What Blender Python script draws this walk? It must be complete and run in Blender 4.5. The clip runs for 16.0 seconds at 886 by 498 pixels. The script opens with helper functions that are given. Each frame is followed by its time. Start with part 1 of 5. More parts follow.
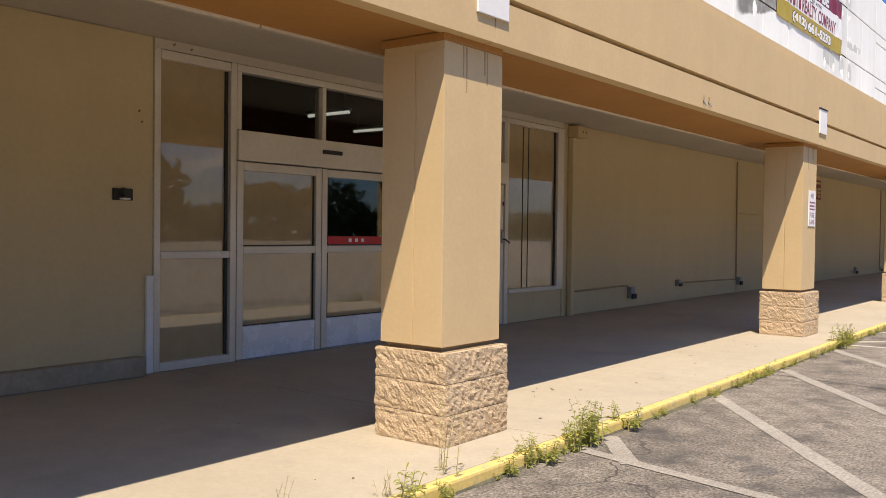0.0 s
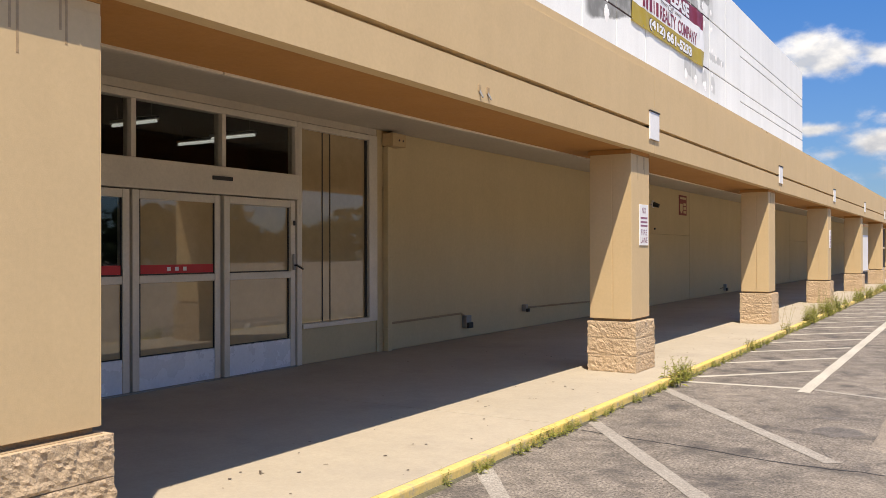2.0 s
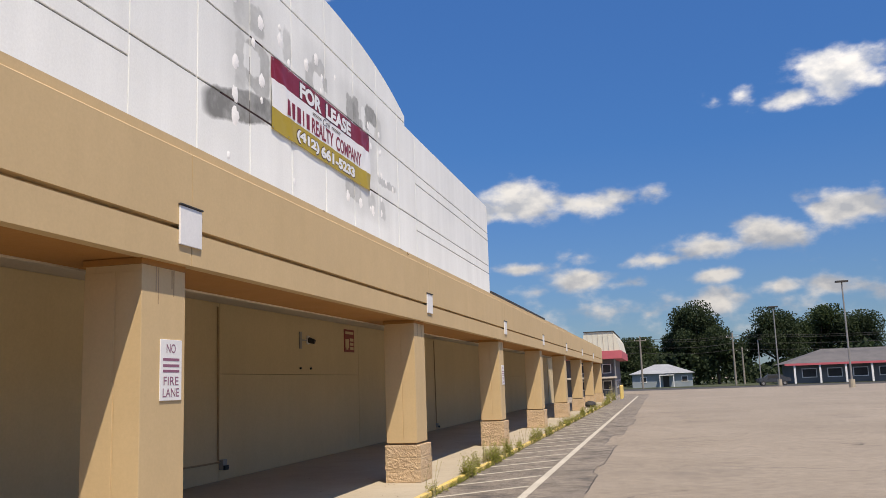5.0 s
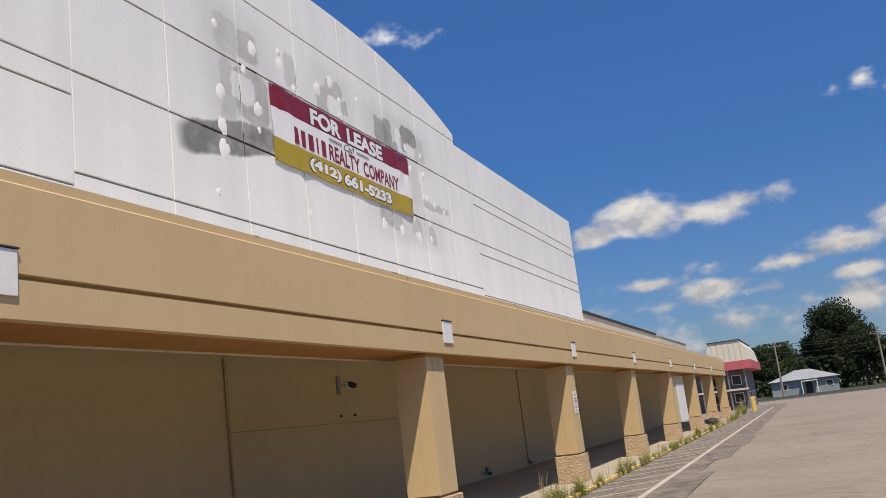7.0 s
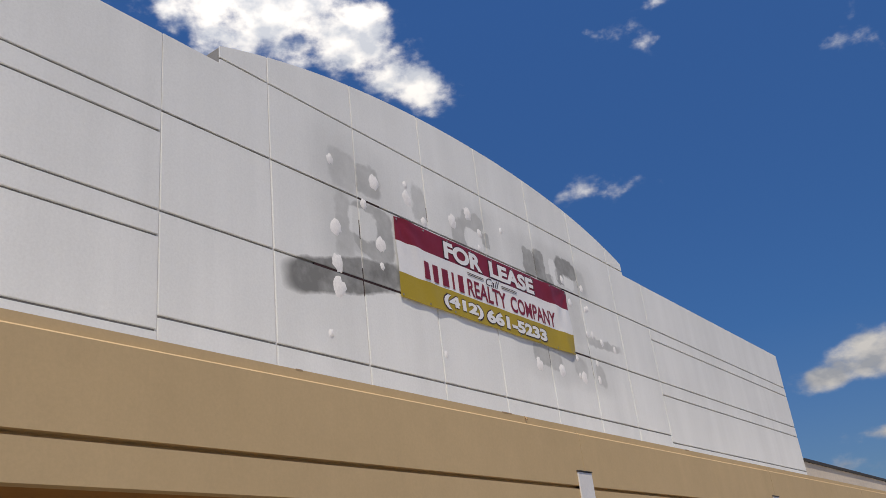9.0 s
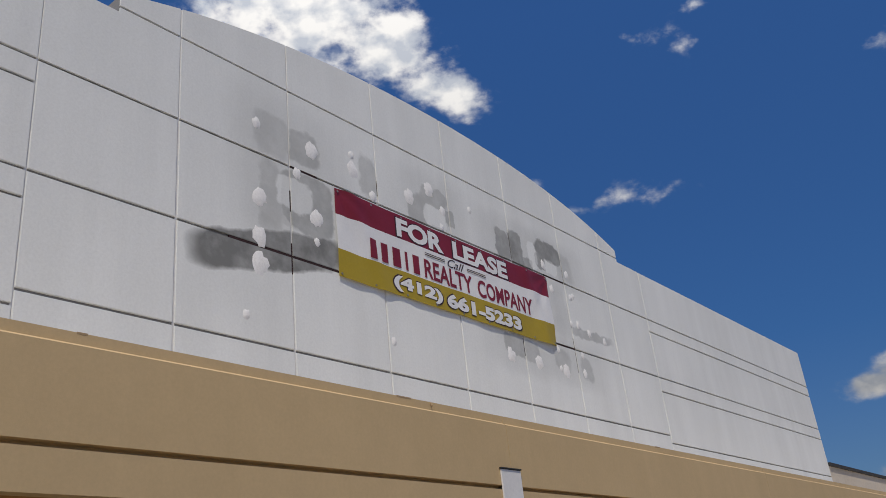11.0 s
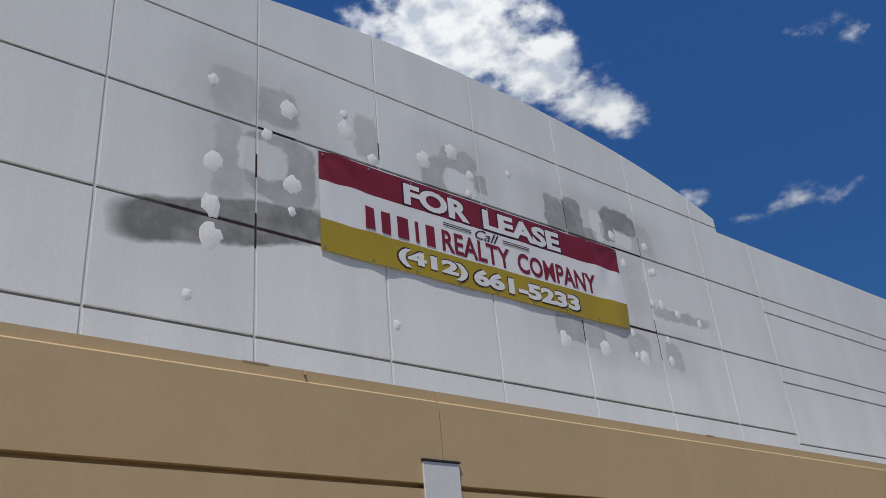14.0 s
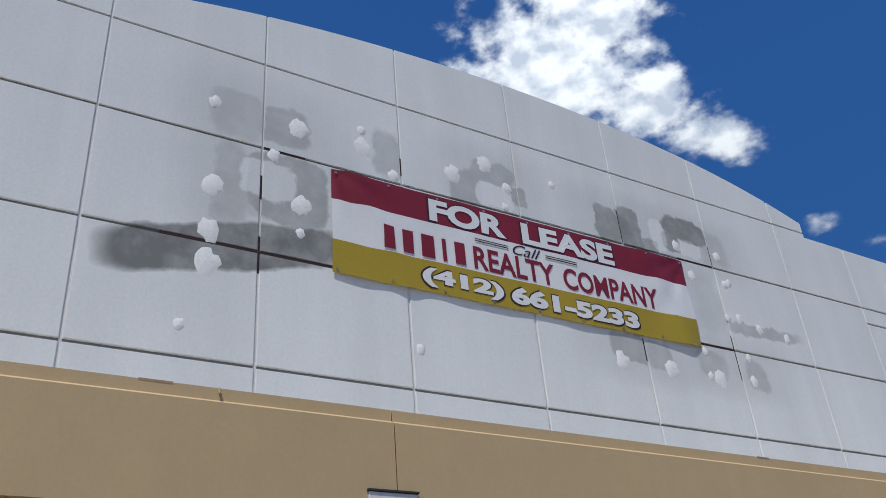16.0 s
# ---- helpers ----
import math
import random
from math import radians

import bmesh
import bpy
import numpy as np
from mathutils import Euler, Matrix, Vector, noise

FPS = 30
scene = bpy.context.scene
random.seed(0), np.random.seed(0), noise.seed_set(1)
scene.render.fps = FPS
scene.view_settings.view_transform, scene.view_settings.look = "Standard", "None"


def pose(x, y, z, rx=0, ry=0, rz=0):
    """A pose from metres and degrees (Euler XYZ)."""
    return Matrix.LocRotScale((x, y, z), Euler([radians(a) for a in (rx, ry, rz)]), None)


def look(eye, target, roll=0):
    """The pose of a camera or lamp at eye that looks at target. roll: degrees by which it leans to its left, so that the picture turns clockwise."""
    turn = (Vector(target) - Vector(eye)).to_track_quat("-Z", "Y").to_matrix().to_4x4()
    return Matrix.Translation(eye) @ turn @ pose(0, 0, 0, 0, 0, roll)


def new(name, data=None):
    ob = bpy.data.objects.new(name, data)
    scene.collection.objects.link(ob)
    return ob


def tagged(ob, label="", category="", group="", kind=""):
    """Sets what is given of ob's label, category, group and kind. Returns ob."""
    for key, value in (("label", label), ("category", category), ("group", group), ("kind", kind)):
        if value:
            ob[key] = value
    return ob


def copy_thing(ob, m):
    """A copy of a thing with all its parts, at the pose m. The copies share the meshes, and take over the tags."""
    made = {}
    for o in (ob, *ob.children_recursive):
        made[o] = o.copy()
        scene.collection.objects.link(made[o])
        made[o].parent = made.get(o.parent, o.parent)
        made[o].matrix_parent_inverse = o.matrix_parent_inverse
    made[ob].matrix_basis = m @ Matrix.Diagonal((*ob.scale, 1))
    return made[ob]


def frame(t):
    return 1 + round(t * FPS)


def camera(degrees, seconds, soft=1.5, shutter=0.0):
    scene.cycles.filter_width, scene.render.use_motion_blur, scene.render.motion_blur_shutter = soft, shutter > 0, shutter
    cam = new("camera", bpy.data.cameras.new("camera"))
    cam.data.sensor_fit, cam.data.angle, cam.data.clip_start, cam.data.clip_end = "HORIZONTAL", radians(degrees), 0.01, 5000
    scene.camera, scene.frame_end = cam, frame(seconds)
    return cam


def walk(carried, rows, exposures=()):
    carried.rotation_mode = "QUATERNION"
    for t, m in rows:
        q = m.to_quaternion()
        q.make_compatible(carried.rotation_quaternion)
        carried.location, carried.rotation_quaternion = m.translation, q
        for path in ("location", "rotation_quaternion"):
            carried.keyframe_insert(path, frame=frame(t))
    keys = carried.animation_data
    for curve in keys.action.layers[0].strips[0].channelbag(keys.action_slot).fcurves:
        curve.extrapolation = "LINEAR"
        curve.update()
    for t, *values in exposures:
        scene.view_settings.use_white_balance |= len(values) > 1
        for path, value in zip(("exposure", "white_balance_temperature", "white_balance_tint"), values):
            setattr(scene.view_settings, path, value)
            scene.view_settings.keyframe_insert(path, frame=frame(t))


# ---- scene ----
cam = camera(53.9, 16.0, soft=0.75)
EXPOSURES = [(0.0, 0.60, 7350, 12), (2.0, 0.58, 7250, 12), (4.0, 0.40, 7350, 12), (6.5, 0.07, 7200, 12), (7.5, 0.03, 7250, 12), (8.2, -0.16, 7250, 12), (10.3, -0.50, 7000, 11), (13.0, -0.74, 6750, 9), (16.0, -0.48, 6220, 7)]
PATH = [
    (0, (-0.135, 0.021, 1.632), (-1.361, 1.601, 1.591), 0.7),
    (0.5, (-0.24, 0.555, 1.663), (-1.524, 2.087, 1.594), 1.3),
    (1, (-0.21, 1.186, 1.664), (-1.471, 2.738, 1.595), 1.9),
    (1.5, (-0.224, 1.805, 1.681), (-1.414, 3.412, 1.624), 1.9),
    (2, (-0.069, 2.442, 1.694), (-1.113, 4.147, 1.699), -0.1),
    (2.5, (-0.154, 3.052, 1.713), (-1.081, 4.822, 1.809), -0.8),
    (3, (-0.262, 3.684, 1.75), (-0.909, 5.572, 1.881), -1.1),
    (3.5, (-0.159, 4.367, 1.77), (-0.709, 6.284, 1.917), -1.8),
    (4, (-0.092, 5.021, 1.758), (-0.621, 6.94, 1.949), -1.8),
    (4.2, (-0.003, 5.269, 1.82), (-0.458, 7.203, 2.044), -2.4),
    (6.5, (1.211, 8.14, 1.792), (0.654, 10.023, 2.171), -3.4),
    (7, (1.499, 8.696, 1.816), (0.785, 10.522, 2.214), -7.0),
    (7.5, (1.605, 9.257, 1.809), (0.731, 10.989, 2.295), -5.7),
    (8, (1.671, 9.815, 1.821), (0.717, 11.437, 2.499), -6.0),
    (10.3, (1.746, 12.473, 1.871), (0.671, 13.956, 2.673), -6.2),
    (10.5, (1.775, 12.685, 1.85), (0.701, 14.17, 2.651), -6.4),
    (11, (1.867, 13.279, 1.852), (0.77, 14.742, 2.66), -6.3),
    (11.5, (1.838, 13.885, 1.865), (0.72, 15.333, 2.674), -6.7),
    (12, (1.88, 14.528, 1.845), (0.708, 15.926, 2.665), -8.0),
    (12.5, (1.838, 15.099, 1.805), (0.63, 16.451, 2.649), -7.5),
    (13, (1.856, 15.654, 1.814), (0.627, 16.975, 2.676), -7.1),
    (13.5, (1.846, 16.207, 1.818), (0.549, 17.445, 2.703), -6.1),
    (14, (1.778, 16.76, 1.838), (0.436, 17.943, 2.732), -5.5),
    (14.5, (1.767, 17.248, 1.829), (0.376, 18.359, 2.74), -4.8),
    (15, (1.649, 17.703, 1.816), (0.208, 18.724, 2.754), -5.4),
    (15.5, (1.571, 18.059, 1.858), (0.134, 19.04, 2.843), -5.3),
    (16, (1.626, 18.388, 1.866), (0.177, 19.331, 2.872), -5.0),
]
walk(cam, [(t, look(eye, target, roll)) for t, eye, target, roll in PATH], EXPOSURES)

# ---- world, sun, exposure ----
SUN = Vector((1.0, -1.3, 3.12)).normalized()
sun = new("sun", bpy.data.lights.new("sun", "SUN"))
sun.data.energy, sun.data.angle, sun.data.color = 4.6, radians(0.53), (1.0, 0.94, 0.85)
sun.matrix_world = look(SUN * 60, (0, 0, 0))

# clouds: azimuth right of +y, elevation, half width, half height in degrees
CLOUDS = [
    (-8.4, 11.7, 3.3, 1.5), (-11.4, 10.8, 2.0, 0.8), (-3.6, 11.3, 2.4, 1.0), (0.4, 11.8, 0.9, 0.6), (0.2, 7.4, 2.2, 0.5),
    (3.5, 8.1, 2.6, 0.8), (7.4, 8.7, 2.6, 1.1), (11.6, 9.7, 2.8, 1.4), (-8.6, 7.3, 2.7, 0.5), (-4.5, 7.9, 1.4, 0.6), (-7.8, 5.8, 1.4, 0.5),
    (-4.8, 6.4, 2.3, 0.8), (-1.8, 6.0, 1.3, 0.4), (3.9, 6.2, 2.0, 0.5), (7.5, 5.3, 1.7, 0.6), (10.7, 5.0, 1.9, 0.7), (-0.4, 3.9, 1.0, 0.5),
    (3.6, 4.5, 2.4, 0.9), (12.2, 17.7, 3.0, 1.7), (9.4, 16.6, 1.8, 0.7), (6.3, 16.9, 0.8, 0.7), (4.6, 17.0, 0.7, 0.5),
    (-23.2, 25.4, 2.7, 1.25), (-27.6, 25.2, 1.5, 0.5), (-30.6, 27.3, 1.6, 0.9), (-46.5, 40.6, 8.6, 5.4), (-42.0, 43.6, 5.2, 3.6),
    (-39.6, 37.4, 3.6, 2.8), (-36.6, 35.0, 2.8, 2.0), (-34.3, 33.5, 2.5, 1.7), (-18.6, 35.0, 2.3, 0.9), (-15.8, 35.8, 1.4, 0.7), (-17.4, 33.4, 0.9, 1.4), (-3.0, 30.0, 2.5, 1.3),
]
world = bpy.data.worlds.new("sky")
scene.world = world
world.use_nodes = True
wn, wl = world.node_tree.nodes, world.node_tree.links
wn.clear()


def wnode(kind, **kw):
    n = wn.new(kind)
    for k, v in kw.items():
        if k == "op":
            n.operation = v
        elif k == "ins":
            for i, x in v.items():
                if hasattr(x, "node"):
                    wl.new(x, n.inputs[i])
                else:
                    n.inputs[i].default_value = x
    return n


def wmath(op, a, b=0.0, c=0.0):
    return wnode("ShaderNodeMath", op=op, ins={0: a, 1: b, 2: c}).outputs[0]


sky = wn.new("ShaderNodeTexSky")
sky.sky_type, sky.sun_disc = "NISHITA", False
sky.sun_elevation, sky.sun_rotation = math.asin(SUN.z), math.atan2(SUN.x, SUN.y)
sky.altitude, sky.air_density, sky.dust_density, sky.ozone_density = 200, 1.0, 0.6, 2.2
way = wn.new("ShaderNodeTexCoord").outputs["Generated"]
sep = wnode("ShaderNodeSeparateXYZ", ins={0: way})
az = wmath("MULTIPLY", wmath("ARCTAN2", sep.outputs[0], sep.outputs[1]), 57.2958)
el = wmath("MULTIPLY", wmath("ARCSINE", sep.outputs[2]), 57.2958)
spot = wnode("ShaderNodeCombineXYZ", ins={0: az, 1: el}).outputs[0]


def wnoise(scale, detail, stretch, rough=0.55, shift=(0.0, 0.0, 0.0)):
    v = wnode("ShaderNodeVectorMath", op="ADD", ins={0: spot, 1: shift}).outputs[0]
    v = wnode("ShaderNodeVectorMath", op="MULTIPLY", ins={0: v, 1: (1.0, stretch, 1.0)}).outputs[0]
    n = wn.new("ShaderNodeTexNoise")
    wl.new(v, n.inputs["Vector"])
    n.inputs["Scale"].default_value, n.inputs["Detail"].default_value, n.inputs["Roughness"].default_value = scale, detail, rough
    return n.outputs[0]


shape = None
for a, e, w, h in CLOUDS:
    small = w < 1.6 or (e > 20 and w < 3.0)
    if small:
        w, h = w * 1.5, h * 1.3
    d = wnode("ShaderNodeVectorMath", op="SUBTRACT", ins={0: spot, 1: (a, e, 0)}).outputs[0]
    d = wnode("ShaderNodeVectorMath", op="MULTIPLY", ins={0: d, 1: (1 / w, 1 / h, 0)}).outputs[0]
    d = wnode("ShaderNodeVectorMath", op="LENGTH", ins={0: d}).outputs["Value"]
    m = wmath("MULTIPLY_ADD", wmath("SUBTRACT", 1.0, d), 1.6 if h > 2 else 0.8 if small else 1.15, (-0.60 if e > 20 else -0.30) if small else -0.02 if e < 20 else 0.0)
    shape = m if shape is None else wmath("SMOOTH_MAX", shape, m, 0.25)
band = wmath("SUBTRACT", 0.12, wmath("MULTIPLY", wmath("ABSOLUTE", wmath("SUBTRACT", el, 4.2)), 0.24))
shape = wmath("SMOOTH_MAX", shape, band, 0.2)
# broken cloud added over the unseen rest of the sky to whiten the fill light
around = wmath("ABSOLUTE", wmath("ADD", az, 15.0))
rest = wnode("ShaderNodeMapRange", ins={0: around, 1: 72.0, 2: 90.0, 3: -1.2, 4: 0.0}).outputs[0]
shape = wmath("SMOOTH_MAX", shape, rest, 0.1)
ragged = wmath("MULTIPLY", wmath("SUBTRACT", wnoise(0.36, 9, 1.6, 0.53), 0.5), 3.0)
body = wmath("ADD", shape, ragged)
cover = wnode("ShaderNodeMapRange", ins={0: body, 1: -0.28, 2: 0.90, 3: 0.0, 4: 1.0})
cover.interpolation_type = "SMOOTHERSTEP"
relief = wmath("SUBTRACT", wnoise(0.34, 6, 1.5, 0.5), wnoise(0.34, 6, 1.5, 0.5, (0.45, 0.95, 0.0)))
puff = wnode("ShaderNodeMapRange", ins={0: relief, 1: -0.15, 2: 0.08, 3: 0.0, 4: 1.0}).outputs[0]
tone = wn.new("ShaderNodeMix")
tone.data_type = "RGBA"
wl.new(puff, tone.inputs[0])
tone.inputs[6].default_value, tone.inputs[7].default_value = (0.54, 0.60, 0.71, 1), (0.95, 0.97, 1.0, 1)
deep = wnode("ShaderNodeMix")
deep.data_type, deep.blend_type = "RGBA", "MULTIPLY"
deep.inputs[0].default_value = 1.0
wl.new(sky.outputs[0], deep.inputs[6])
pale = wn.new("ShaderNodeMix")  # hazier near the horizon
pale.data_type = "RGBA"
pale.inputs[6].default_value, pale.inputs[7].default_value = (0.60, 0.84, 1.26, 1), (0.345, 0.75, 1.28, 1)
wl.new(wnode("ShaderNodeMapRange", ins={0: el, 1: 2.0, 2: 15.0, 3: 0.0, 4: 1.0}).outputs[0], pale.inputs[0])
wl.new(pale.outputs[2], deep.inputs[7])
b_sky, b_cloud = wn.new("ShaderNodeBackground"), wn.new("ShaderNodeBackground")
lift = wnode("ShaderNodeMapRange", ins={0: el, 1: 4.0, 2: 38.0, 3: 1.0, 4: 1.88}).outputs[0]
wl.new(wmath("MULTIPLY", lift, 0.062), b_sky.inputs[1])
wl.new(deep.outputs[2], b_sky.inputs[0])
wl.new(tone.outputs[2], b_cloud.inputs[0])
wl.new(wnode("ShaderNodeMapRange", ins={0: el, 1: 8.0, 2: 40.0, 3: 0.62, 4: 1.50}).outputs[0], b_cloud.inputs[1])
blend = wn.new("ShaderNodeMixShader")
wl.new(cover.outputs[0], blend.inputs[0])
wl.new(b_sky.outputs[0], blend.inputs[1])
wl.new(b_cloud.outputs[0], blend.inputs[2])
wl.new(blend.outputs[0], wn.new("ShaderNodeOutputWorld").inputs[0])


# ---- materials ----
def tree_of(name):
    m = bpy.data.materials.new(name)
    m.use_nodes = True
    return m, m.node_tree.nodes, m.node_tree.links, m.node_tree.nodes["Principled BSDF"]


def noise_node(n, l, scale, detail=4.0, rough=0.55, vec=None, stretch=None):
    t = n.new("ShaderNodeTexNoise")
    t.inputs["Scale"].default_value, t.inputs["Detail"].default_value, t.inputs["Roughness"].default_value = scale, detail, rough
    if vec is None:
        vec = n.new("ShaderNodeTexCoord").outputs["Object"]
    if stretch:
        s = n.new("ShaderNodeVectorMath")
        s.operation = "MULTIPLY"
        l.new(vec, s.inputs[0])
        s.inputs[1].default_value = stretch
        vec = s.outputs[0]
    l.new(vec, t.inputs["Vector"])
    return t.outputs[0]


def ramp(n, l, value, lo, hi, a=0.0, b=1.0):
    r = n.new("ShaderNodeMapRange")
    l.new(value, r.inputs[0])
    r.inputs[1].default_value, r.inputs[2].default_value, r.inputs[3].default_value, r.inputs[4].default_value = lo, hi, a, b
    return r.outputs[0]


def mixc(n, l, fac, a, b, kind="MIX"):
    x = n.new("ShaderNodeMix")
    x.data_type, x.blend_type = "RGBA", kind
    for i, v in ((0, fac), (6, a), (7, b)):
        if hasattr(v, "node"):
            l.new(v, x.inputs[i])
        else:
            x.inputs[i].default_value = v if i == 0 else (*v, 1)
    return x.outputs[2]


def surface(name, a, b, big=0.7, fine=40.0, rough=0.85, grain=0.12, bump=0.15, bump_scale=120.0, metal=0.0, streak=0.0, mottle=0.0,
            cracks=0.0, crack_width=0.01, dirt=None, dirt_lo=0.6, dirt_hi=0.75, dirt_scale=1.3, depth=0.01, spec=0.4, into=None):
    """Two colours mixed by a large noise, a fine grain, optional streaks down the face and stains, and a fine relief."""
    m, n, l, p = into or tree_of(name)
    col = mixc(n, l, ramp(n, l, noise_node(n, l, big, 5), 0.3, 0.7), a, b)
    g = ramp(n, l, noise_node(n, l, fine, 6, 0.75), 0.36, 0.64, 1 - grain, 1 + grain)
    col = mixc(n, l, 1.0, col, g, "MULTIPLY")
    if mottle:
        s = ramp(n, l, noise_node(n, l, 5.0, 8, 0.72), 0.3, 0.7, 1 - mottle, 1 + mottle)
        col = mixc(n, l, 1.0, col, s, "MULTIPLY")
    if streak:
        s = ramp(n, l, noise_node(n, l, 1.0, 4, 0.6, None, (2.4, 2.4, 0.18)), 0.35, 0.7, 1.0, 1 - streak)
        col = mixc(n, l, 1.0, col, s, "MULTIPLY")
    if dirt:
        col = mixc(n, l, ramp(n, l, noise_node(n, l, dirt_scale, 8, 0.65), dirt_lo, dirt_hi), col, dirt)
    if cracks:
        bend = n.new("ShaderNodeTexNoise")
        bend.inputs["Scale"].default_value, bend.inputs["Detail"].default_value = 0.9, 5
        where = n.new("ShaderNodeTexCoord").outputs["Object"]
        l.new(where, bend.inputs["Vector"])
        add = n.new("ShaderNodeVectorMath")
        add.operation = "MULTIPLY_ADD"
        l.new(bend.outputs["Color"], add.inputs[0])
        add.inputs[1].default_value = (1.4, 1.4, 0.0)
        l.new(where, add.inputs[2])
        net = n.new("ShaderNodeTexVoronoi")
        net.feature = "DISTANCE_TO_EDGE"
        net.inputs["Scale"].default_value = cracks
        l.new(add.outputs[0], net.inputs["Vector"])
        line = ramp(n, l, net.outputs["Distance"], crack_width * cracks * 1.6, crack_width * cracks * 0.6)
        gap = ramp(n, l, noise_node(n, l, 0.5, 3), 0.48, 0.62)
        both = n.new("ShaderNodeMath")
        both.operation = "MULTIPLY"
        l.new(line, both.inputs[0])
        l.new(gap, both.inputs[1])
        col = mixc(n, l, both.outputs[0], col, (0.07, 0.06, 0.052))
    l.new(col, p.inputs["Base Color"])
    l.new(ramp(n, l, noise_node(n, l, big * 3, 4), 0.2, 0.8, max(rough - 0.1, 0.02), min(rough + 0.08, 1)), p.inputs["Roughness"])
    p.inputs["Metallic"].default_value = metal
    p.inputs["Specular IOR Level"].default_value = spec
    if bump:
        k = n.new("ShaderNodeBump")
        k.inputs["Strength"].default_value, k.inputs["Distance"].default_value = bump, depth
        l.new(noise_node(n, l, bump_scale, 5, 0.65), k.inputs["Height"])
        l.new(k.outputs[0], p.inputs["Normal"])
    return m


TAN = surface("tan_stucco_paint", (0.60, 0.437, 0.238), (0.56, 0.407, 0.22), 0.5, 30, 0.85, 0.03, 0.12, 140, streak=0.045, mottle=0.03)
TAN_BACK = surface("tan_wall_paint", (0.62, 0.495, 0.29), (0.565, 0.45, 0.26), 0.45, 20, 0.85, 0.025, 0.25, 120, streak=0.03, mottle=0.03)
# soffit colour: darker and more orange than the fascia
SOFFIT = surface("soffit_orange_brown", (0.42, 0.20, 0.055), (0.37, 0.175, 0.047), 0.8, 20, 0.85, 0.05, 0.15, 90)
CEILING = surface("ceiling_board", (0.60, 0.53, 0.43), (0.52, 0.455, 0.36), 0.5, 16, 0.9, 0.06, 0.12, 60)
BLOCK = surface("split_block", (0.62, 0.46, 0.295), (0.50, 0.36, 0.225), 2.5, 70, 0.95, 0.20, 0.9, 95, depth=0.015)
MORTAR = surface("block_mortar", (0.36, 0.26, 0.15), (0.30, 0.21, 0.12), 3, 60, 0.95, 0.15, 0.4, 90)
CONCRETE = surface("walk_concrete", (0.42, 0.36, 0.272), (0.365, 0.312, 0.232), 0.6, 35, 0.9, 0.05, 0.25, 140, mottle=0.05,
                   dirt=(0.28, 0.24, 0.195), dirt_lo=0.56, dirt_hi=0.9, dirt_scale=0.9)
ASPHALT = surface("old_asphalt", (0.28, 0.234, 0.184), (0.22, 0.183, 0.142), 0.16, 50, 0.92, 0.5, 0.6, 160, mottle=0.22, cracks=0.16, crack_width=0.014,
                  dirt=(0.15, 0.127, 0.105), dirt_lo=0.55, dirt_hi=0.80, dirt_scale=0.35)
# the patched strip wears out into the old asphalt towards the car park
_m, _n, _l, _p = tree_of("worn_patch_edge")
_p2 = _n.new("ShaderNodeBsdfPrincipled")
surface("", (0.235, 0.2, 0.162), (0.165, 0.141, 0.115), 0.6, 48, 0.92, 0.75, 0.9, 120, mottle=0.38, cracks=0.30, crack_width=0.006,
        dirt=(0.07, 0.062, 0.056), dirt_lo=0.50, dirt_hi=0.70, dirt_scale=2.4, into=(_m, _n, _l, _p))
surface("", (0.28, 0.234, 0.184), (0.22, 0.183, 0.142), 0.16, 50, 0.92, 0.5, 0.6, 160, mottle=0.22, cracks=0.16, crack_width=0.014,
        dirt=(0.15, 0.127, 0.105), dirt_lo=0.55, dirt_hi=0.80, dirt_scale=0.35, into=(_m, _n, _l, _p2))
_xyz = _n.new("ShaderNodeSeparateXYZ")
_l.new(_n.new("ShaderNodeTexCoord").outputs["Object"], _xyz.inputs[0])
_wob = _n.new("ShaderNodeMath")
_wob.operation = "MULTIPLY_ADD"
_l.new(noise_node(_n, _l, 1.1, 7, 0.68), _wob.inputs[0])
_wob.inputs[1].default_value = 2.6
_l.new(_xyz.outputs[0], _wob.inputs[2])
_fac = _n.new("ShaderNodeMath")
_fac.operation = "MULTIPLY"
_l.new(ramp(_n, _l, _wob.outputs[0], 0.35, 1.45), _fac.inputs[0])
_l.new(ramp(_n, _l, _xyz.outputs[1], 8.0, 11.0, 1.0, 0.0), _fac.inputs[1])
_mix = _n.new("ShaderNodeMixShader")
_l.new(_fac.outputs[0], _mix.inputs[0])
_l.new(_p.outputs[0], _mix.inputs[1])
_l.new(_p2.outputs[0], _mix.inputs[2])
_l.new(_mix.outputs[0], _n["Material Output"].inputs[0])
ASPHALT_DARK = _m
STREET = surface("street_asphalt", (0.06, 0.057, 0.053), (0.045, 0.043, 0.04), 0.3, 20, 0.9, 0.2, 0.2, 60)
OIL = surface("oil_stain", (0.10, 0.088, 0.076), (0.16, 0.14, 0.12), 5, 50, 0.8, 0.5, 0.5, 120)
LINE = surface("worn_white_line", (0.60, 0.55, 0.45), (0.46, 0.42, 0.34), 1.2, 30, 0.85, 0.10, 0.3, 120,
               dirt=(0.25, 0.22, 0.19), dirt_lo=0.44, dirt_hi=0.70, dirt_scale=75.0)
LINE_OLD = surface("faded_white_line", (0.47, 0.43, 0.36), (0.31, 0.275, 0.225), 1.2, 30, 0.88, 0.12, 0.3, 120,
                   dirt=(0.20, 0.175, 0.15), dirt_lo=0.38, dirt_hi=0.62, dirt_scale=80.0)
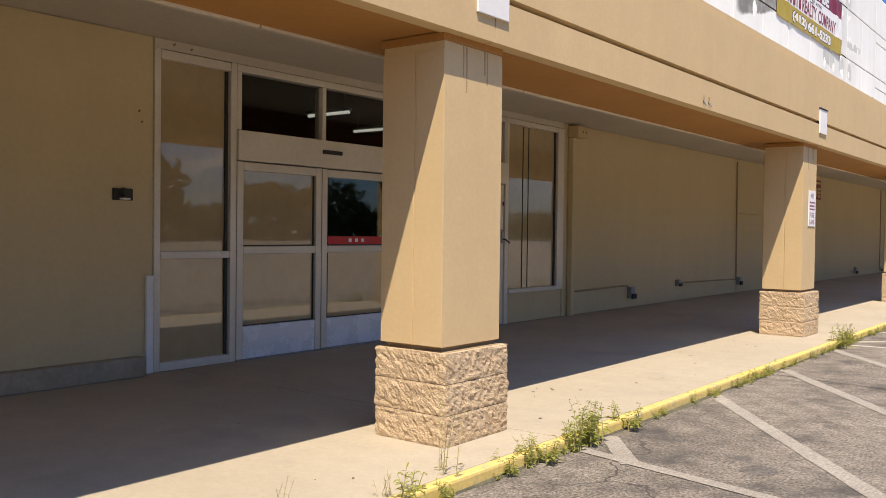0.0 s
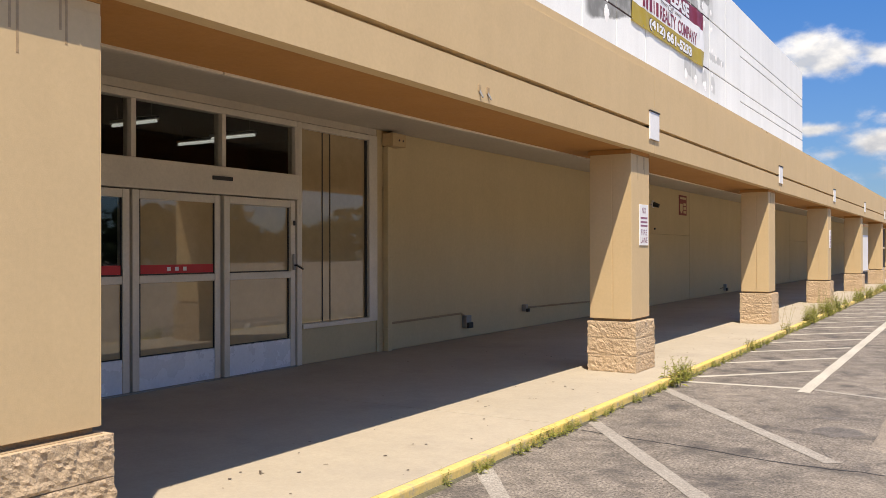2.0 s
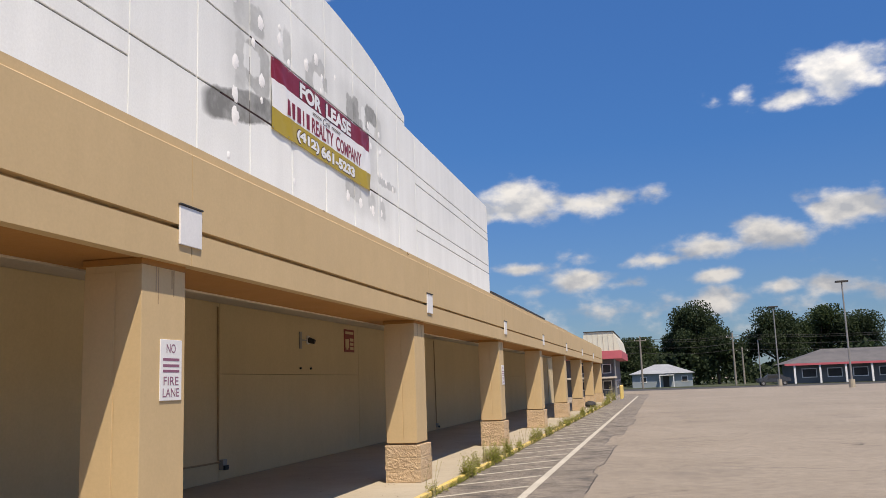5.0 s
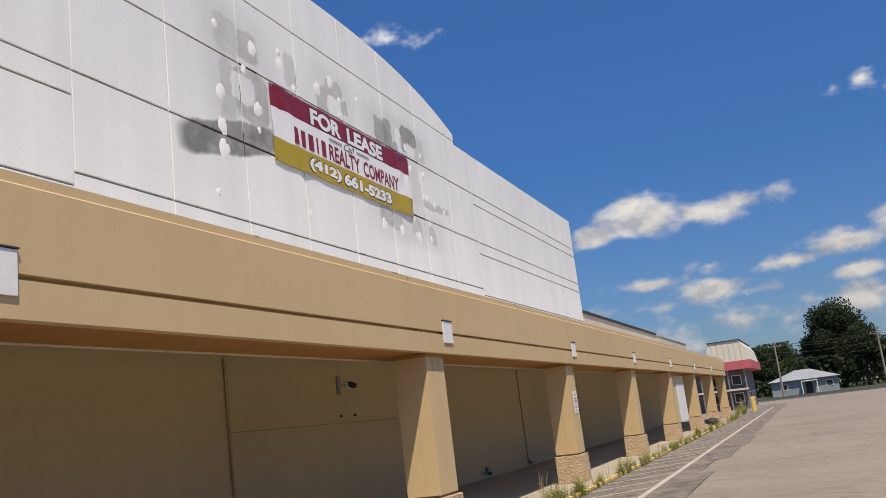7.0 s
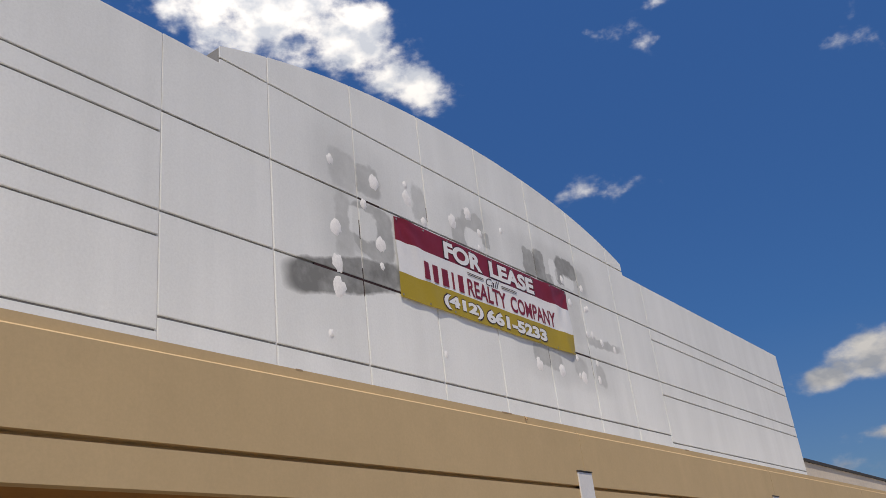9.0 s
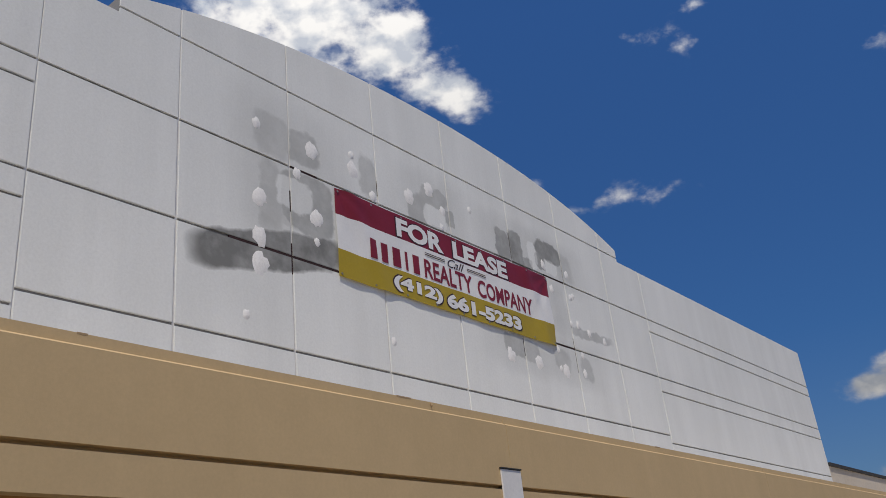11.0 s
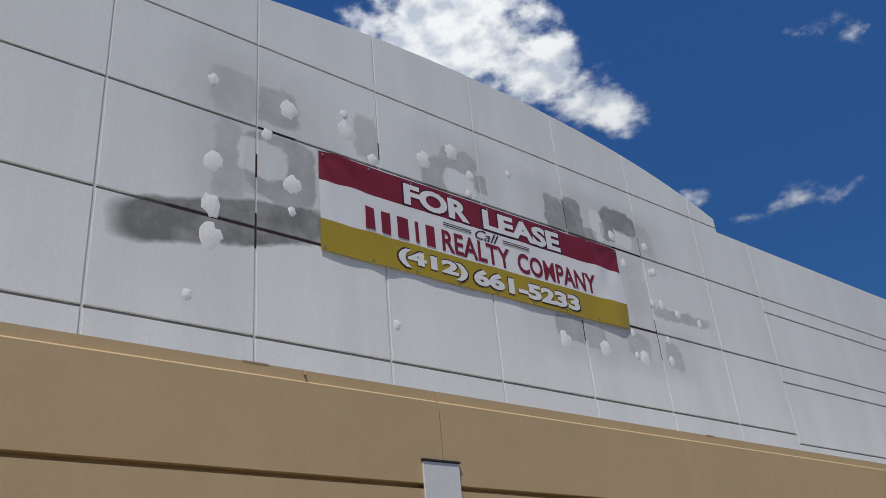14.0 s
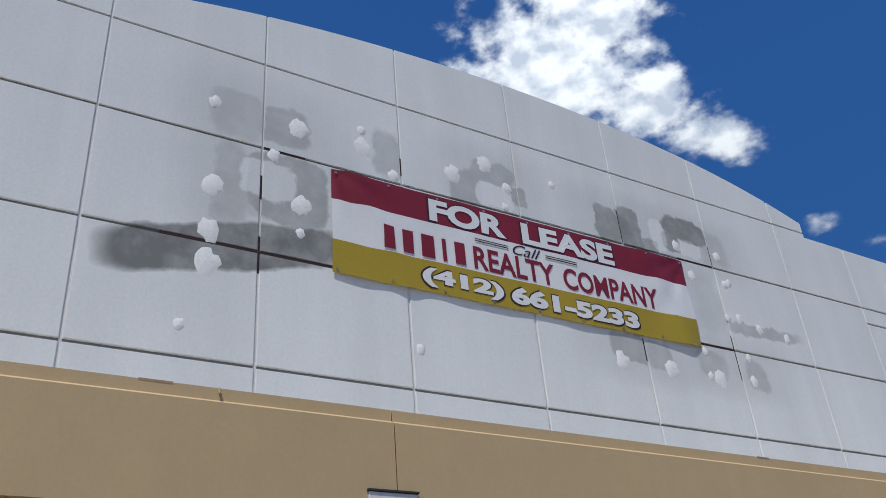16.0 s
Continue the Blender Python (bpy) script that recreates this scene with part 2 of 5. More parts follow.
YELLOW = surface("worn_yellow_paint", (0.68, 0.48, 0.11), (0.60, 0.45, 0.18), 0.9, 28, 0.8, 0.10, 0.3, 100,
                 dirt=(0.36, 0.31, 0.23), dirt_lo=0.54, dirt_hi=0.68, dirt_scale=9.0)
ALU = surface("aluminium_frame", (0.72, 0.65, 0.54), (0.63, 0.57, 0.47), 1.5, 30, 0.42, 0.05, 0.05, 60, metal=0.1)
# kick panel metal, tinted pale blue to stand in for reflected sky
ALU_SKY_TINT = surface("kick_panel_sky_tint", (0.80, 0.82, 0.86), (0.73, 0.75, 0.79), 1.2, 25, 0.28, 0.04, 0.04, 50, metal=0.1)
DARK = surface("dark_rubber", (0.03, 0.028, 0.026), (0.045, 0.042, 0.04), 2, 30, 0.7, 0.1, 0.1, 60)
WHITE = surface("white_board", (0.80, 0.79, 0.77), (0.74, 0.73, 0.71), 1.5, 30, 0.6, 0.04, 0.05, 60)
PLASTER = surface("plaster_patch", (0.90, 0.89, 0.87), (0.82, 0.81, 0.79), 6, 25, 0.95, 0.08, 0.5, 45, depth=0.012)
# near-black colour stands in for the lack of light indoors
ROOM_SHADE = surface("shop_interior_shade", (0.06, 0.055, 0.05), (0.045, 0.042, 0.04), 0.4, 10, 0.9, 0.1, 0.0)
RED_VINYL = surface("red_vinyl", (0.55, 0.03, 0.035), (0.47, 0.025, 0.03), 2, 20, 0.5, 0.05, 0.05, 40)
SIGN_RED = surface("dull_red_sign", (0.26, 0.045, 0.03), (0.21, 0.035, 0.025), 2, 20, 0.6, 0.08, 0.05, 40)
NOTICE_INK = surface("faded_notice_ink", (0.30, 0.13, 0.19), (0.25, 0.10, 0.16), 2, 20, 0.6, 0.08, 0.05, 40)
MAROON = surface("maroon_print", (0.235, 0.02, 0.034), (0.20, 0.016, 0.028), 1.5, 20, 0.45, 0.04, 0.05, 40)
MUSTARD = surface("mustard_print", (0.42, 0.305, 0.024), (0.38, 0.275, 0.02), 1.5, 20, 0.45, 0.04, 0.05, 40)
BANNER_W = surface("white_print", (0.80, 0.80, 0.79), (0.76, 0.76, 0.75), 1.5, 20, 0.45, 0.03, 0.05, 40)
INK = surface("dark_ink", (0.04, 0.015, 0.02), (0.05, 0.02, 0.025), 2, 20, 0.5, 0.04, 0.0)
STEEL = surface("galvanised_steel", (0.34, 0.33, 0.31), (0.27, 0.26, 0.245), 1.5, 30, 0.5, 0.08, 0.05, 60, metal=0.5)
POLE_WOOD = surface("pole_wood", (0.27, 0.24, 0.20), (0.21, 0.185, 0.155), 1.5, 30, 0.9, 0.15, 0.2, 40)
ROOF = surface("shingle_roof", (0.13, 0.12, 0.12), (0.10, 0.095, 0.095), 0.8, 14, 0.9, 0.15, 0.2, 20)
ROOF_PALE = surface("pale_shingle_roof", (0.30, 0.31, 0.325), (0.25, 0.26, 0.27), 0.8, 14, 0.9, 0.15, 0.2, 20)
SIDING = surface("pale_siding", (0.27, 0.31, 0.33), (0.225, 0.26, 0.28), 0.5, 8, 0.8, 0.06, 0.0)
GRASS = surface("grass", (0.04, 0.052, 0.02), (0.062, 0.068, 0.03), 0.3, 6, 0.95, 0.3, 0.4, 8)
LEAF = surface("tree_leaves", (0.028, 0.046, 0.018), (0.042, 0.062, 0.024), 0.35, 3, 0.8, 0.25, 0.0)
LEAF_PALE = surface("pale_tree_leaves", (0.035, 0.058, 0.02), (0.058, 0.085, 0.03), 0.35, 3, 0.8, 0.25, 0.0)
BARK = surface("bark", (0.11, 0.085, 0.06), (0.08, 0.06, 0.045), 1.0, 12, 0.95, 0.2, 0.3, 15)
WEED = surface("weed_leaves", (0.27, 0.31, 0.06), (0.44, 0.42, 0.11), 3.0, 20, 0.8, 0.2, 0.0)
STRAW = surface("dry_stems", (0.40, 0.34, 0.17), (0.30, 0.27, 0.12), 4.0, 20, 0.85, 0.2, 0.0)
PLINTH = surface("plinth_concrete", (0.38, 0.32, 0.235), (0.30, 0.25, 0.18), 0.8, 25, 0.92, 0.12, 0.3, 70, mottle=0.15)
SOIL = surface("kerb_soil", (0.12, 0.11, 0.06), (0.09, 0.08, 0.055), 2.5, 25, 0.95, 0.3, 0.6, 60)
RUST = surface("rust_stain", (0.045, 0.018, 0.02), (0.025, 0.014, 0.014), 5, 30, 0.9, 0.2, 0.0)
SHOP_GREY = surface("grey_shop_wall", (0.14, 0.145, 0.15), (0.115, 0.118, 0.122), 0.6, 10, 0.8, 0.06, 0.0)
CREAM = surface("cream_metal_panel", (0.66, 0.63, 0.52), (0.60, 0.57, 0.47), 0.5, 10, 0.6, 0.05, 0.0)
PALE_WALL = surface("pale_parapet_paint", (0.60, 0.53, 0.44), (0.52, 0.46, 0.38), 0.4, 10, 0.85, 0.06, 0.1, 40)
PINK = surface("faded_red_trim", (0.52, 0.12, 0.14), (0.45, 0.10, 0.12), 0.8, 10, 0.7, 0.05, 0.0)
CAR_PAINT = surface("car_paint", (0.07, 0.075, 0.085), (0.06, 0.064, 0.072), 0.8, 10, 0.3, 0.02, 0.0, metal=0.2)

PIPE = surface("brown_pipe_paint", (0.42, 0.30, 0.17), (0.34, 0.23, 0.12), 1.5, 30, 0.8, 0.12, 0.1, 60)
for m in (LEAF, LEAF_PALE, WEED):  # thin leaves let light through
    n, l = m.node_tree.nodes, m.node_tree.links
    p = n["Principled BSDF"]
    thin = n.new("ShaderNodeBsdfTranslucent")
    l.new(p.inputs["Base Color"].links[0].from_socket, thin.inputs[0])
    both = n.new("ShaderNodeMixShader")
    both.inputs[0].default_value = 0.42
    l.new(p.outputs[0], both.inputs[1])
    l.new(thin.outputs[0], both.inputs[2])
    l.new(both.outputs[0], n["Material Output"].inputs[0])


def glass(name, tint, rough=0.02, thin=True):
    m, n, l, p = tree_of(name)
    p.inputs["Base Color"].default_value = (*tint, 1)
    p.inputs["Roughness"].default_value = rough
    p.inputs["IOR"].default_value = 1.5
    p.inputs["Transmission Weight"].default_value = 1.0 if thin else 0.0
    p.inputs["Specular IOR Level"].default_value = 0.5
    return m


CLEAR = glass("clear_glass", (0.85, 0.88, 0.87))
FILM = surface("brown_paper_behind_glass", (0.43, 0.32, 0.175), (0.37, 0.275, 0.15), 0.8, 6, -0.06, 0.06, 0.0, spec=1.0)
FILM.node_tree.nodes["Principled BSDF"].inputs["IOR"].default_value = 1.56
LAMP, _n, _l, _p = tree_of("fluorescent_tube")
_p.inputs["Emission Color"].default_value = (0.95, 1.0, 0.96, 1)
_p.inputs["Emission Strength"].default_value = 0.28

# white precast wall: painted, with darker fresh paint where letters once hung
STAINS = [  # y, z, half width, half height, strength, edge softness
    (21.4, 8.7, 1.15, 1.25, 0.20, 1.0), (21.07, 9.22, 0.40, 0.42, 0.42, 0.5), (21.02, 8.15, 0.26, 0.62, 0.46, 0.5), (21.74, 9.22, 0.34, 0.34, 0.56, 0.35),
    (21.78, 8.22, 0.56, 0.52, 0.64, 0.17), (21.35, 7.86, 0.40, 0.18, 0.36, 0.4), (23.22, 9.24, 0.24, 0.42, 0.40, 0.3), (24.95, 9.2, 1.1, 0.7, 0.18, 1.0),
    (24.55, 9.08, 0.32, 0.34, 0.52, 0.3), (25.05, 9.45, 0.42, 0.22, 0.50, 0.3), (25.50, 9.14, 0.16, 0.18, 0.58, 0.3), (28.3, 9.15, 1.9, 0.60, 0.22, 1.0),
    (27.22, 9.10, 0.27, 0.38, 0.74, 0.2), (27.72, 9.12, 0.25, 0.46, 0.88, 0.2), (28.08, 8.86, 0.22, 0.20, 0.68, 0.25), (29.0, 9.38, 0.50, 0.24, 0.86, 0.25),
    (28.62, 9.08, 0.20, 0.20, 0.74, 0.2), (29.62, 9.15, 0.40, 0.40, 0.38, 0.7), (29.10, 8.05, 0.40, 0.70, 0.24, 0.7), (29.30, 7.95, 0.25, 0.30, 0.22, 0.6),
    (28.5, 6.95, 2.0, 0.55, 0.22, 1.0), (27.16, 6.92, 0.34, 0.24, 0.62, 0.3), (27.78, 6.90, 0.30, 0.24, 0.50, 0.4), (28.95, 6.92, 0.34, 0.26, 0.46, 0.5),
    (29.92, 6.86, 0.26, 0.28, 0.50, 0.5), (30.40, 7.70, 0.92, 0.12, 0.46, 0.4),
]

CLEAN = [(21.50, 8.30, 0.34, 0.27, -0.5, 0.2), (25.02, 9.03, 0.30, 0.24, -0.45, 0.2), (28.36, 9.12, 0.16, 0.30, -0.4, 0.3), (29.0, 9.02, 0.24, 0.16, -0.4, 0.3)]


def precast():
    m, n, l, p = tree_of("white_precast_paint")
    where = n.new("ShaderNodeNewGeometry").outputs["Position"]
    base = mixc(n, l, ramp(n, l, noise_node(n, l, 0.35, 5, 0.55, where), 0.3, 0.7), (0.795, 0.81, 0.795), (0.73, 0.745, 0.73))
    base = mixc(n, l, 1.0, base, ramp(n, l, noise_node(n, l, 1.0, 5, 0.6, where, (3, 1.6, 0.12)), 0.3, 0.75, 1.03, 0.93), "MULTIPLY")
    base = mixc(n, l, 1.0, base, ramp(n, l, noise_node(n, l, 26, 6, 0.7, where), 0.3, 0.7, 0.95, 1.05), "MULTIPLY")
    warp = n.new("ShaderNodeTexNoise")
    warp.inputs["Scale"].default_value, warp.inputs["Detail"].default_value = 1.7, 6
    l.new(where, warp.inputs["Vector"])
    off = n.new("ShaderNodeVectorMath")
    off.operation = "MULTIPLY_ADD"
    l.new(warp.outputs["Color"], off.inputs[0])
    off.inputs[1].default_value, off.inputs[2].default_value = (0.28, 0.28, 0.28), (-0.22, -0.22, -0.22)
    add = n.new("ShaderNodeVectorMath")
    l.new(where, add.inputs[0])
    l.new(off.outputs[0], add.inputs[1])
    fine = n.new("ShaderNodeTexNoise")
    fine.inputs["Scale"].default_value, fine.inputs["Detail"].default_value = 6.5, 4
    l.new(where, fine.inputs["Vector"])
    off2 = n.new("ShaderNodeVectorMath")
    off2.operation = "MULTIPLY_ADD"
    l.new(fine.outputs["Color"], off2.inputs[0])
    off2.inputs[1].default_value = (0.16, 0.16, 0.16)
    l.new(add.outputs[0], off2.inputs[2])
    smooth, add = add, off2
    # long tilted smear beside the banner: a rounded box in sheared coordinates
    parts_uv = []
    for axis, mid, half in (((0, 1, 0), 20.98, 1.48), ((0, -0.225, 1), 7.16 - 0.225 * 21.05, 0.33)):
        dot = n.new("ShaderNodeVectorMath")
        dot.operation = "DOT_PRODUCT"
        l.new(smooth.outputs[0], dot.inputs[0])
        dot.inputs[1].default_value = axis
        flat = ramp(n, l, dot.outputs["Value"], mid - half, mid + half, -1.0, 1.0)
        flat.node.clamp = False
        power = n.new("ShaderNodeMath")
        power.operation = "POWER"
        square = n.new("ShaderNodeMath")
        square.operation = "MULTIPLY"
        l.new(flat, square.inputs[0])
        l.new(flat, square.inputs[1])
        l.new(square.outputs[0], power.inputs[0])
        power.inputs[1].default_value = 2.0
        parts_uv.append(power.outputs[0])
    both = n.new("ShaderNodeMath")
    l.new(parts_uv[0], both.inputs[0])
    l.new(parts_uv[1], both.inputs[1])
    total = ramp(n, l, both.outputs[0], 1.30, 0.60, 0.0, 1.0)
    for y, z, w, h, k, soft in STAINS + CLEAN:
        d = n.new("ShaderNodeVectorMath")
        d.operation = "SUBTRACT"
        l.new(add.outputs[0], d.inputs[0])
        d.inputs[1].default_value = (0, y, z)
        e = n.new("ShaderNodeVectorMath")
        e.operation = "MULTIPLY"
        l.new(d.outputs[0], e.inputs[0])
        e.inputs[1].default_value = (0, 1 / w, 1 / h)
        sq = n.new("ShaderNodeVectorMath")
        sq.operation = "MULTIPLY"
        l.new(e.outputs[0], sq.inputs[0])
        l.new(e.outputs[0], sq.inputs[1])
        r = n.new("ShaderNodeVectorMath")  # squared offsets: a blunt, squarish outline
        r.operation = "LENGTH"
        l.new(sq.outputs[0], r.inputs[0])
        soft = min(1.0, soft * 1.2)
        v = ramp(n, l, r.outputs["Value"], 1.0 + soft * 0.8, 1.0 - soft * 0.8, 0.0, k)
        v.node.interpolation_type = "SMOOTHSTEP"
        if total is None:
            total = v
        elif k < 0:
            x = n.new("ShaderNodeMath")
            x.operation, x.use_clamp = "ADD", True
            l.new(total, x.inputs[0])
            l.new(v, x.inputs[1])
            total = x.outputs[0]
        else:
            x = n.new("ShaderNodeMath")
            x.operation = "MAXIMUM"
            l.new(total, x.inputs[0])
            l.new(v, x.inputs[1])
            total = x.outputs[0]
    wash = ramp(n, l, noise_node(n, l, 2.6, 5, 0.6, where), 0.30, 0.60, 0.72, 1.0)
    x = n.new("ShaderNodeMath")
    x.operation = "MULTIPLY"
    l.new(total, x.inputs[0])
    l.new(wash, x.inputs[1])
    col = mixc(n, l, x.outputs[0], base, (0.195, 0.198, 0.192))
    l.new(col, p.inputs["Base Color"])
    p.inputs["Roughness"].default_value = 0.85
    p.inputs["Specular IOR Level"].default_value = 0.3
    k = n.new("ShaderNodeBump")
    k.inputs["Strength"].default_value, k.inputs["Distance"].default_value = 0.2, 0.01
    l.new(noise_node(n, l, 60, 5, 0.65, where), k.inputs["Height"])
    l.new(k.outputs[0], p.inputs["Normal"])
    return m


PRECAST = precast()
CAULK = surface("joint_caulk", (0.72, 0.71, 0.69), (0.64, 0.63, 0.61), 1.0, 20, 0.85, 0.06, 0.1, 50)
# wall backing coloured dark grey for the shadow inside the grooves
JOINT_SHADE = surface("wall_joint_shade", (0.30, 0.29, 0.28), (0.24, 0.235, 0.225), 1.0, 20, 0.9, 0.08, 0.1, 50)


# ---- helpers for meshes ----
def box(bm, x0, y0, z0, x1, y1, z1, bevel=0.0):
    r = bmesh.ops.create_cube(bm, size=1.0, matrix=Matrix.Translation(((x0 + x1) / 2, (y0 + y1) / 2, (z0 + z1) / 2))
                              @ Matrix.Diagonal((abs(x1 - x0), abs(y1 - y0), abs(z1 - z0), 1)))
    if bevel:
        edges = list({e for v in r["verts"] for e in v.link_edges})
        bmesh.ops.bevel(bm, geom=edges, offset=bevel, segments=2, affect="EDGES", profile=0.6)
    return bm


def rod(bm, p, q, r0, r1=None, sides=10):
    p, q = Vector(p), Vector(q)
    d = q - p
    m = Matrix.Translation((p + q) / 2) @ d.to_track_quat("Z", "Y").to_matrix().to_4x4()
    bmesh.ops.create_cone(bm, cap_ends=True, segments=sides, radius1=r0, radius2=r0 if r1 is None else r1, depth=d.length, matrix=m)
    return bm


def extrude_y(bm, profile, y0, y1):
    """A closed outline in x and z, carried from y0 to y1."""
    a = [bm.verts.new((x, y0, z)) for x, z in profile]
    b = [bm.verts.new((x, y1, z)) for x, z in profile]
    k = len(profile)
    for i in range(k):
        bm.faces.new((a[i], a[(i + 1) % k], b[(i + 1) % k], b[i]))
    bm.faces.new(a[::-1])
    bm.faces.new(b)
    bmesh.ops.recalc_face_normals(bm, faces=bm.faces)
    return bm


def part(name, bm, material, parent=None, label="", smooth=False):
    me = bpy.data.meshes.new(name)
    if smooth:
        for f in bm.faces:
            f.smooth = True
        for e in bm.edges:
            if len(e.link_faces) == 2 and e.calc_face_angle() > 0.6:
                e.smooth = False
    bm.to_mesh(me)
    bm.free()
    me.materials.append(material)
    ob = new(name, me)
    if parent is not None:
        ob.parent = parent
    return tagged(ob, label) if label else ob


def B(*a, **k):
    return box(bmesh.new(), *a, **k)


def thing(name, label, category, group="", at=(0, 0, 0)):
    ob = new(name)
    ob.location = at
    return tagged(ob, label, category, group)


def setting(ob, label, category):
    return tagged(ob, label, category, "", "structure")


# ---- ground, road and walk ----
GZ, WZ = 0.16, 0.245
BAY, FIRST, END = 7.985, 4.42, 69.3
setting(part("ground", B(-900, -900, -0.4, 900, 900, GZ), ASPHALT), "worn pale asphalt car park stretching into the distance", "ground")

bm = bmesh.new()
edge = []
y = -40.0
while y < 100:
    edge.append((-0.78 + 0.05 * noise.noise((y * 1.3, 3.1, 0)) + 0.12 * round(1.5 * noise.noise((y * 0.11, 5.0, 0))) - (0.30 if 29 < y < 33 else 0.0), y))
    y += 0.5
low = [bm.verts.new((-3.2, y, GZ + 0.005)) for x, y in edge]
high = [bm.verts.new((x + 2.4 * min(1.0, max(0.0, (10 - y) / 5)), y, GZ + 0.005)) for x, y in edge]
for i in range(len(edge) - 1):
    bm.faces.new((low[i], high[i], high[i + 1], low[i + 1]))
setting(part("road", bm, ASPHALT_DARK), "darker patched asphalt strip along the yellow kerb", "road")

walk_base = setting(part("pavement", B(-7.9, -40, GZ - 0.1, -3.15, END, WZ - 0.02), MORTAR), "pale concrete walk under the shop canopy", "pavement")
kerb = thing("kerb", "worn yellow painted concrete kerb along the walk", "kerb")
kerb["kind"] = "structure"
y = -39.0
while y < 66:
    part("slab", B(-7.8, y + 0.005, WZ - 0.1, -3.12, y + 4.01, WZ, bevel=0.006), CONCRETE, walk_base)
    part("kerb_stone", B(-3.12, y + 0.004, GZ - 0.1, -3.03, y + 4.011, WZ + 0.002, bevel=0.018), YELLOW, kerb)
    y += 4.015


def marking(x0, y0, x1, y1, width, material, lift=0.0085):
    bm = bmesh.new()
    d = Vector((x1 - x0, y1 - y0, 0)).normalized()
    s = Vector((-d.y, d.x, 0)) * width / 2
    n = max(2, int(math.hypot(x1 - x0, y1 - y0) / 0.11))
    a, b = [], []
    for i in range(n + 1):
        p = Vector((x0 + (x1 - x0) * i / n, y0 + (y1 - y0) * i / n, GZ + lift))
        w = 1 + 0.10 * noise.noise((p.x * 2.1, p.y * 2.1, width)) + 0.12 * noise.noise((p.x * 9.0, p.y * 9.0, width))
        a.append(bm.verts.new(p - s * w))
        b.append(bm.verts.new(p + s * w))
    for i in range(n):
        bm.faces.new((a[i], a[i + 1], b[i + 1], b[i]))
    bmesh.ops.recalc_face_normals(bm, faces=bm.faces)
    if bm.faces[0].normal.z < 0:
        bmesh.ops.reverse_faces(bm, faces=bm.faces)
    ob = part("road_marking", bm, material)
    return tagged(ob, "worn white painted line on the asphalt", "road marking", "painted lines by the kerb", "structure")


crack = bmesh.new()
pairs = [(crack.verts.new((x - 0.006 - 0.006 * noise.noise((y * 3, 1, 1)), y, GZ + 0.009)), crack.verts.new((x + 0.007 + 0.007 * noise.noise((y * 3, 5, 1)), y, GZ + 0.009))) for x, y in edge if y > 12]
for i in range(len(pairs) - 1):
    if noise.noise((i * 0.13, 2.0, 9.0)) > -0.15:
        crack.faces.new((pairs[i][0], pairs[i][1], pairs[i + 1][1], pairs[i + 1][0]))
setting(part("asphalt_crack", crack, DARK), "dark crack along the asphalt patch edge", "crack")
split = bmesh.new()  # crack across the patched strip
pairs = []
for i in range(61):
    x = -2.95 + 0.1 * i
    y = 9.36 - 0.16 * (x + 2.8) + 0.10 * noise.noise((x * 1.1, 4.0, 2.0)) + 0.03 * noise.noise((x * 6.0, 1.0, 2.0))
    g = 0.009 + 0.007 * noise.noise((x * 3.7, 8.0, 2.0))
    pairs.append((split.verts.new((x, y - g, GZ + 0.0075)), split.verts.new((x, y + g, GZ + 0.0075))))
for a, b in zip(pairs, pairs[1:]):
    split.faces.new((a[0], b[0], b[1], a[1]))
setting(part("asphalt_crack", split, DARK), "thin dark crack across the asphalt", "crack")
for cx, cy, rad in ((-1.07, 10.42, 0.20), (-1.18, 11.05, 0.09), (-1.87, 5.50, 0.11), (-2.05, 5.72, 0.06)):
    spill = bmesh.new()
    spill.faces.new([spill.verts.new((cx + rad * (1 + 0.35 * noise.noise((a * 0.7, cx, 3.0))) * math.cos(a * 0.2094), cy + 1.1 * rad * (1 + 0.35 * noise.noise((a * 0.7, cx, 3.0))) * math.sin(a * 0.2094), GZ + 0.007)) for a in range(30)])
    setting(part("oil_stain", spill, OIL), "dark dried oil stain on the asphalt", "stain")
marking(-1.66, 12.45, -1.66, 88.0, 0.13, LINE, 0.0105)
marking(-3.0, 12.60, -1.62, 12.74, 0.10, LINE)
y = 13.06
while y < 62:
    marking(-2.98, y - 1.35 * 0.02, -1.75, y + 1.32, 0.10, LINE)
    y += 1.53
for y in (5.72, 7.80, 9.82, 11.95):
    marking(-3.02, y, -0.95 if y > 7 else -2.55, y - 2.72 if y > 7 else y - 0.62, 0.13, LINE_OLD)
marking(-3.0, 5.24, -1.2, 4.86, 0.11, LINE_OLD, 0.0100)
marking(-1.6, 12.72, -0.4, 12.28, 0.09, LINE_OLD)
marking(0.25, 14.0, 0.45, 13.3, 0.12, LINE_OLD)
marking(0.55, 13.9, 1.5, 13.35, 0.10, LINE_OLD)
marking(-0.4, 5.4, 1.1, 3.0, 0.11, LINE_OLD)

dirt_line = bmesh.new()
prev = None
y = -10.0
while y < 72:
    w = 0.012 + 0.05 * max(0.0, noise.noise((y * 1.9, 0.4, 7.0)) + 0.1)
    row = [dirt_line.verts.new((-3.032, y, GZ + 0.018 + w * 0.12)), dirt_line.verts.new((-3.03 + w * 0.5, y, GZ + 0.018)), dirt_line.verts.new((-3.03 + w, y, GZ + 0.006))]
    if prev:
        for i in range(2):
            dirt_line.faces.new((prev[i], prev[i + 1], row[i + 1], row[i]))
    prev = row
    y += 0.12
setting(part("soil_strip", dirt_line, SOIL), "thin strip of soil and moss at the kerb foot", "soil")

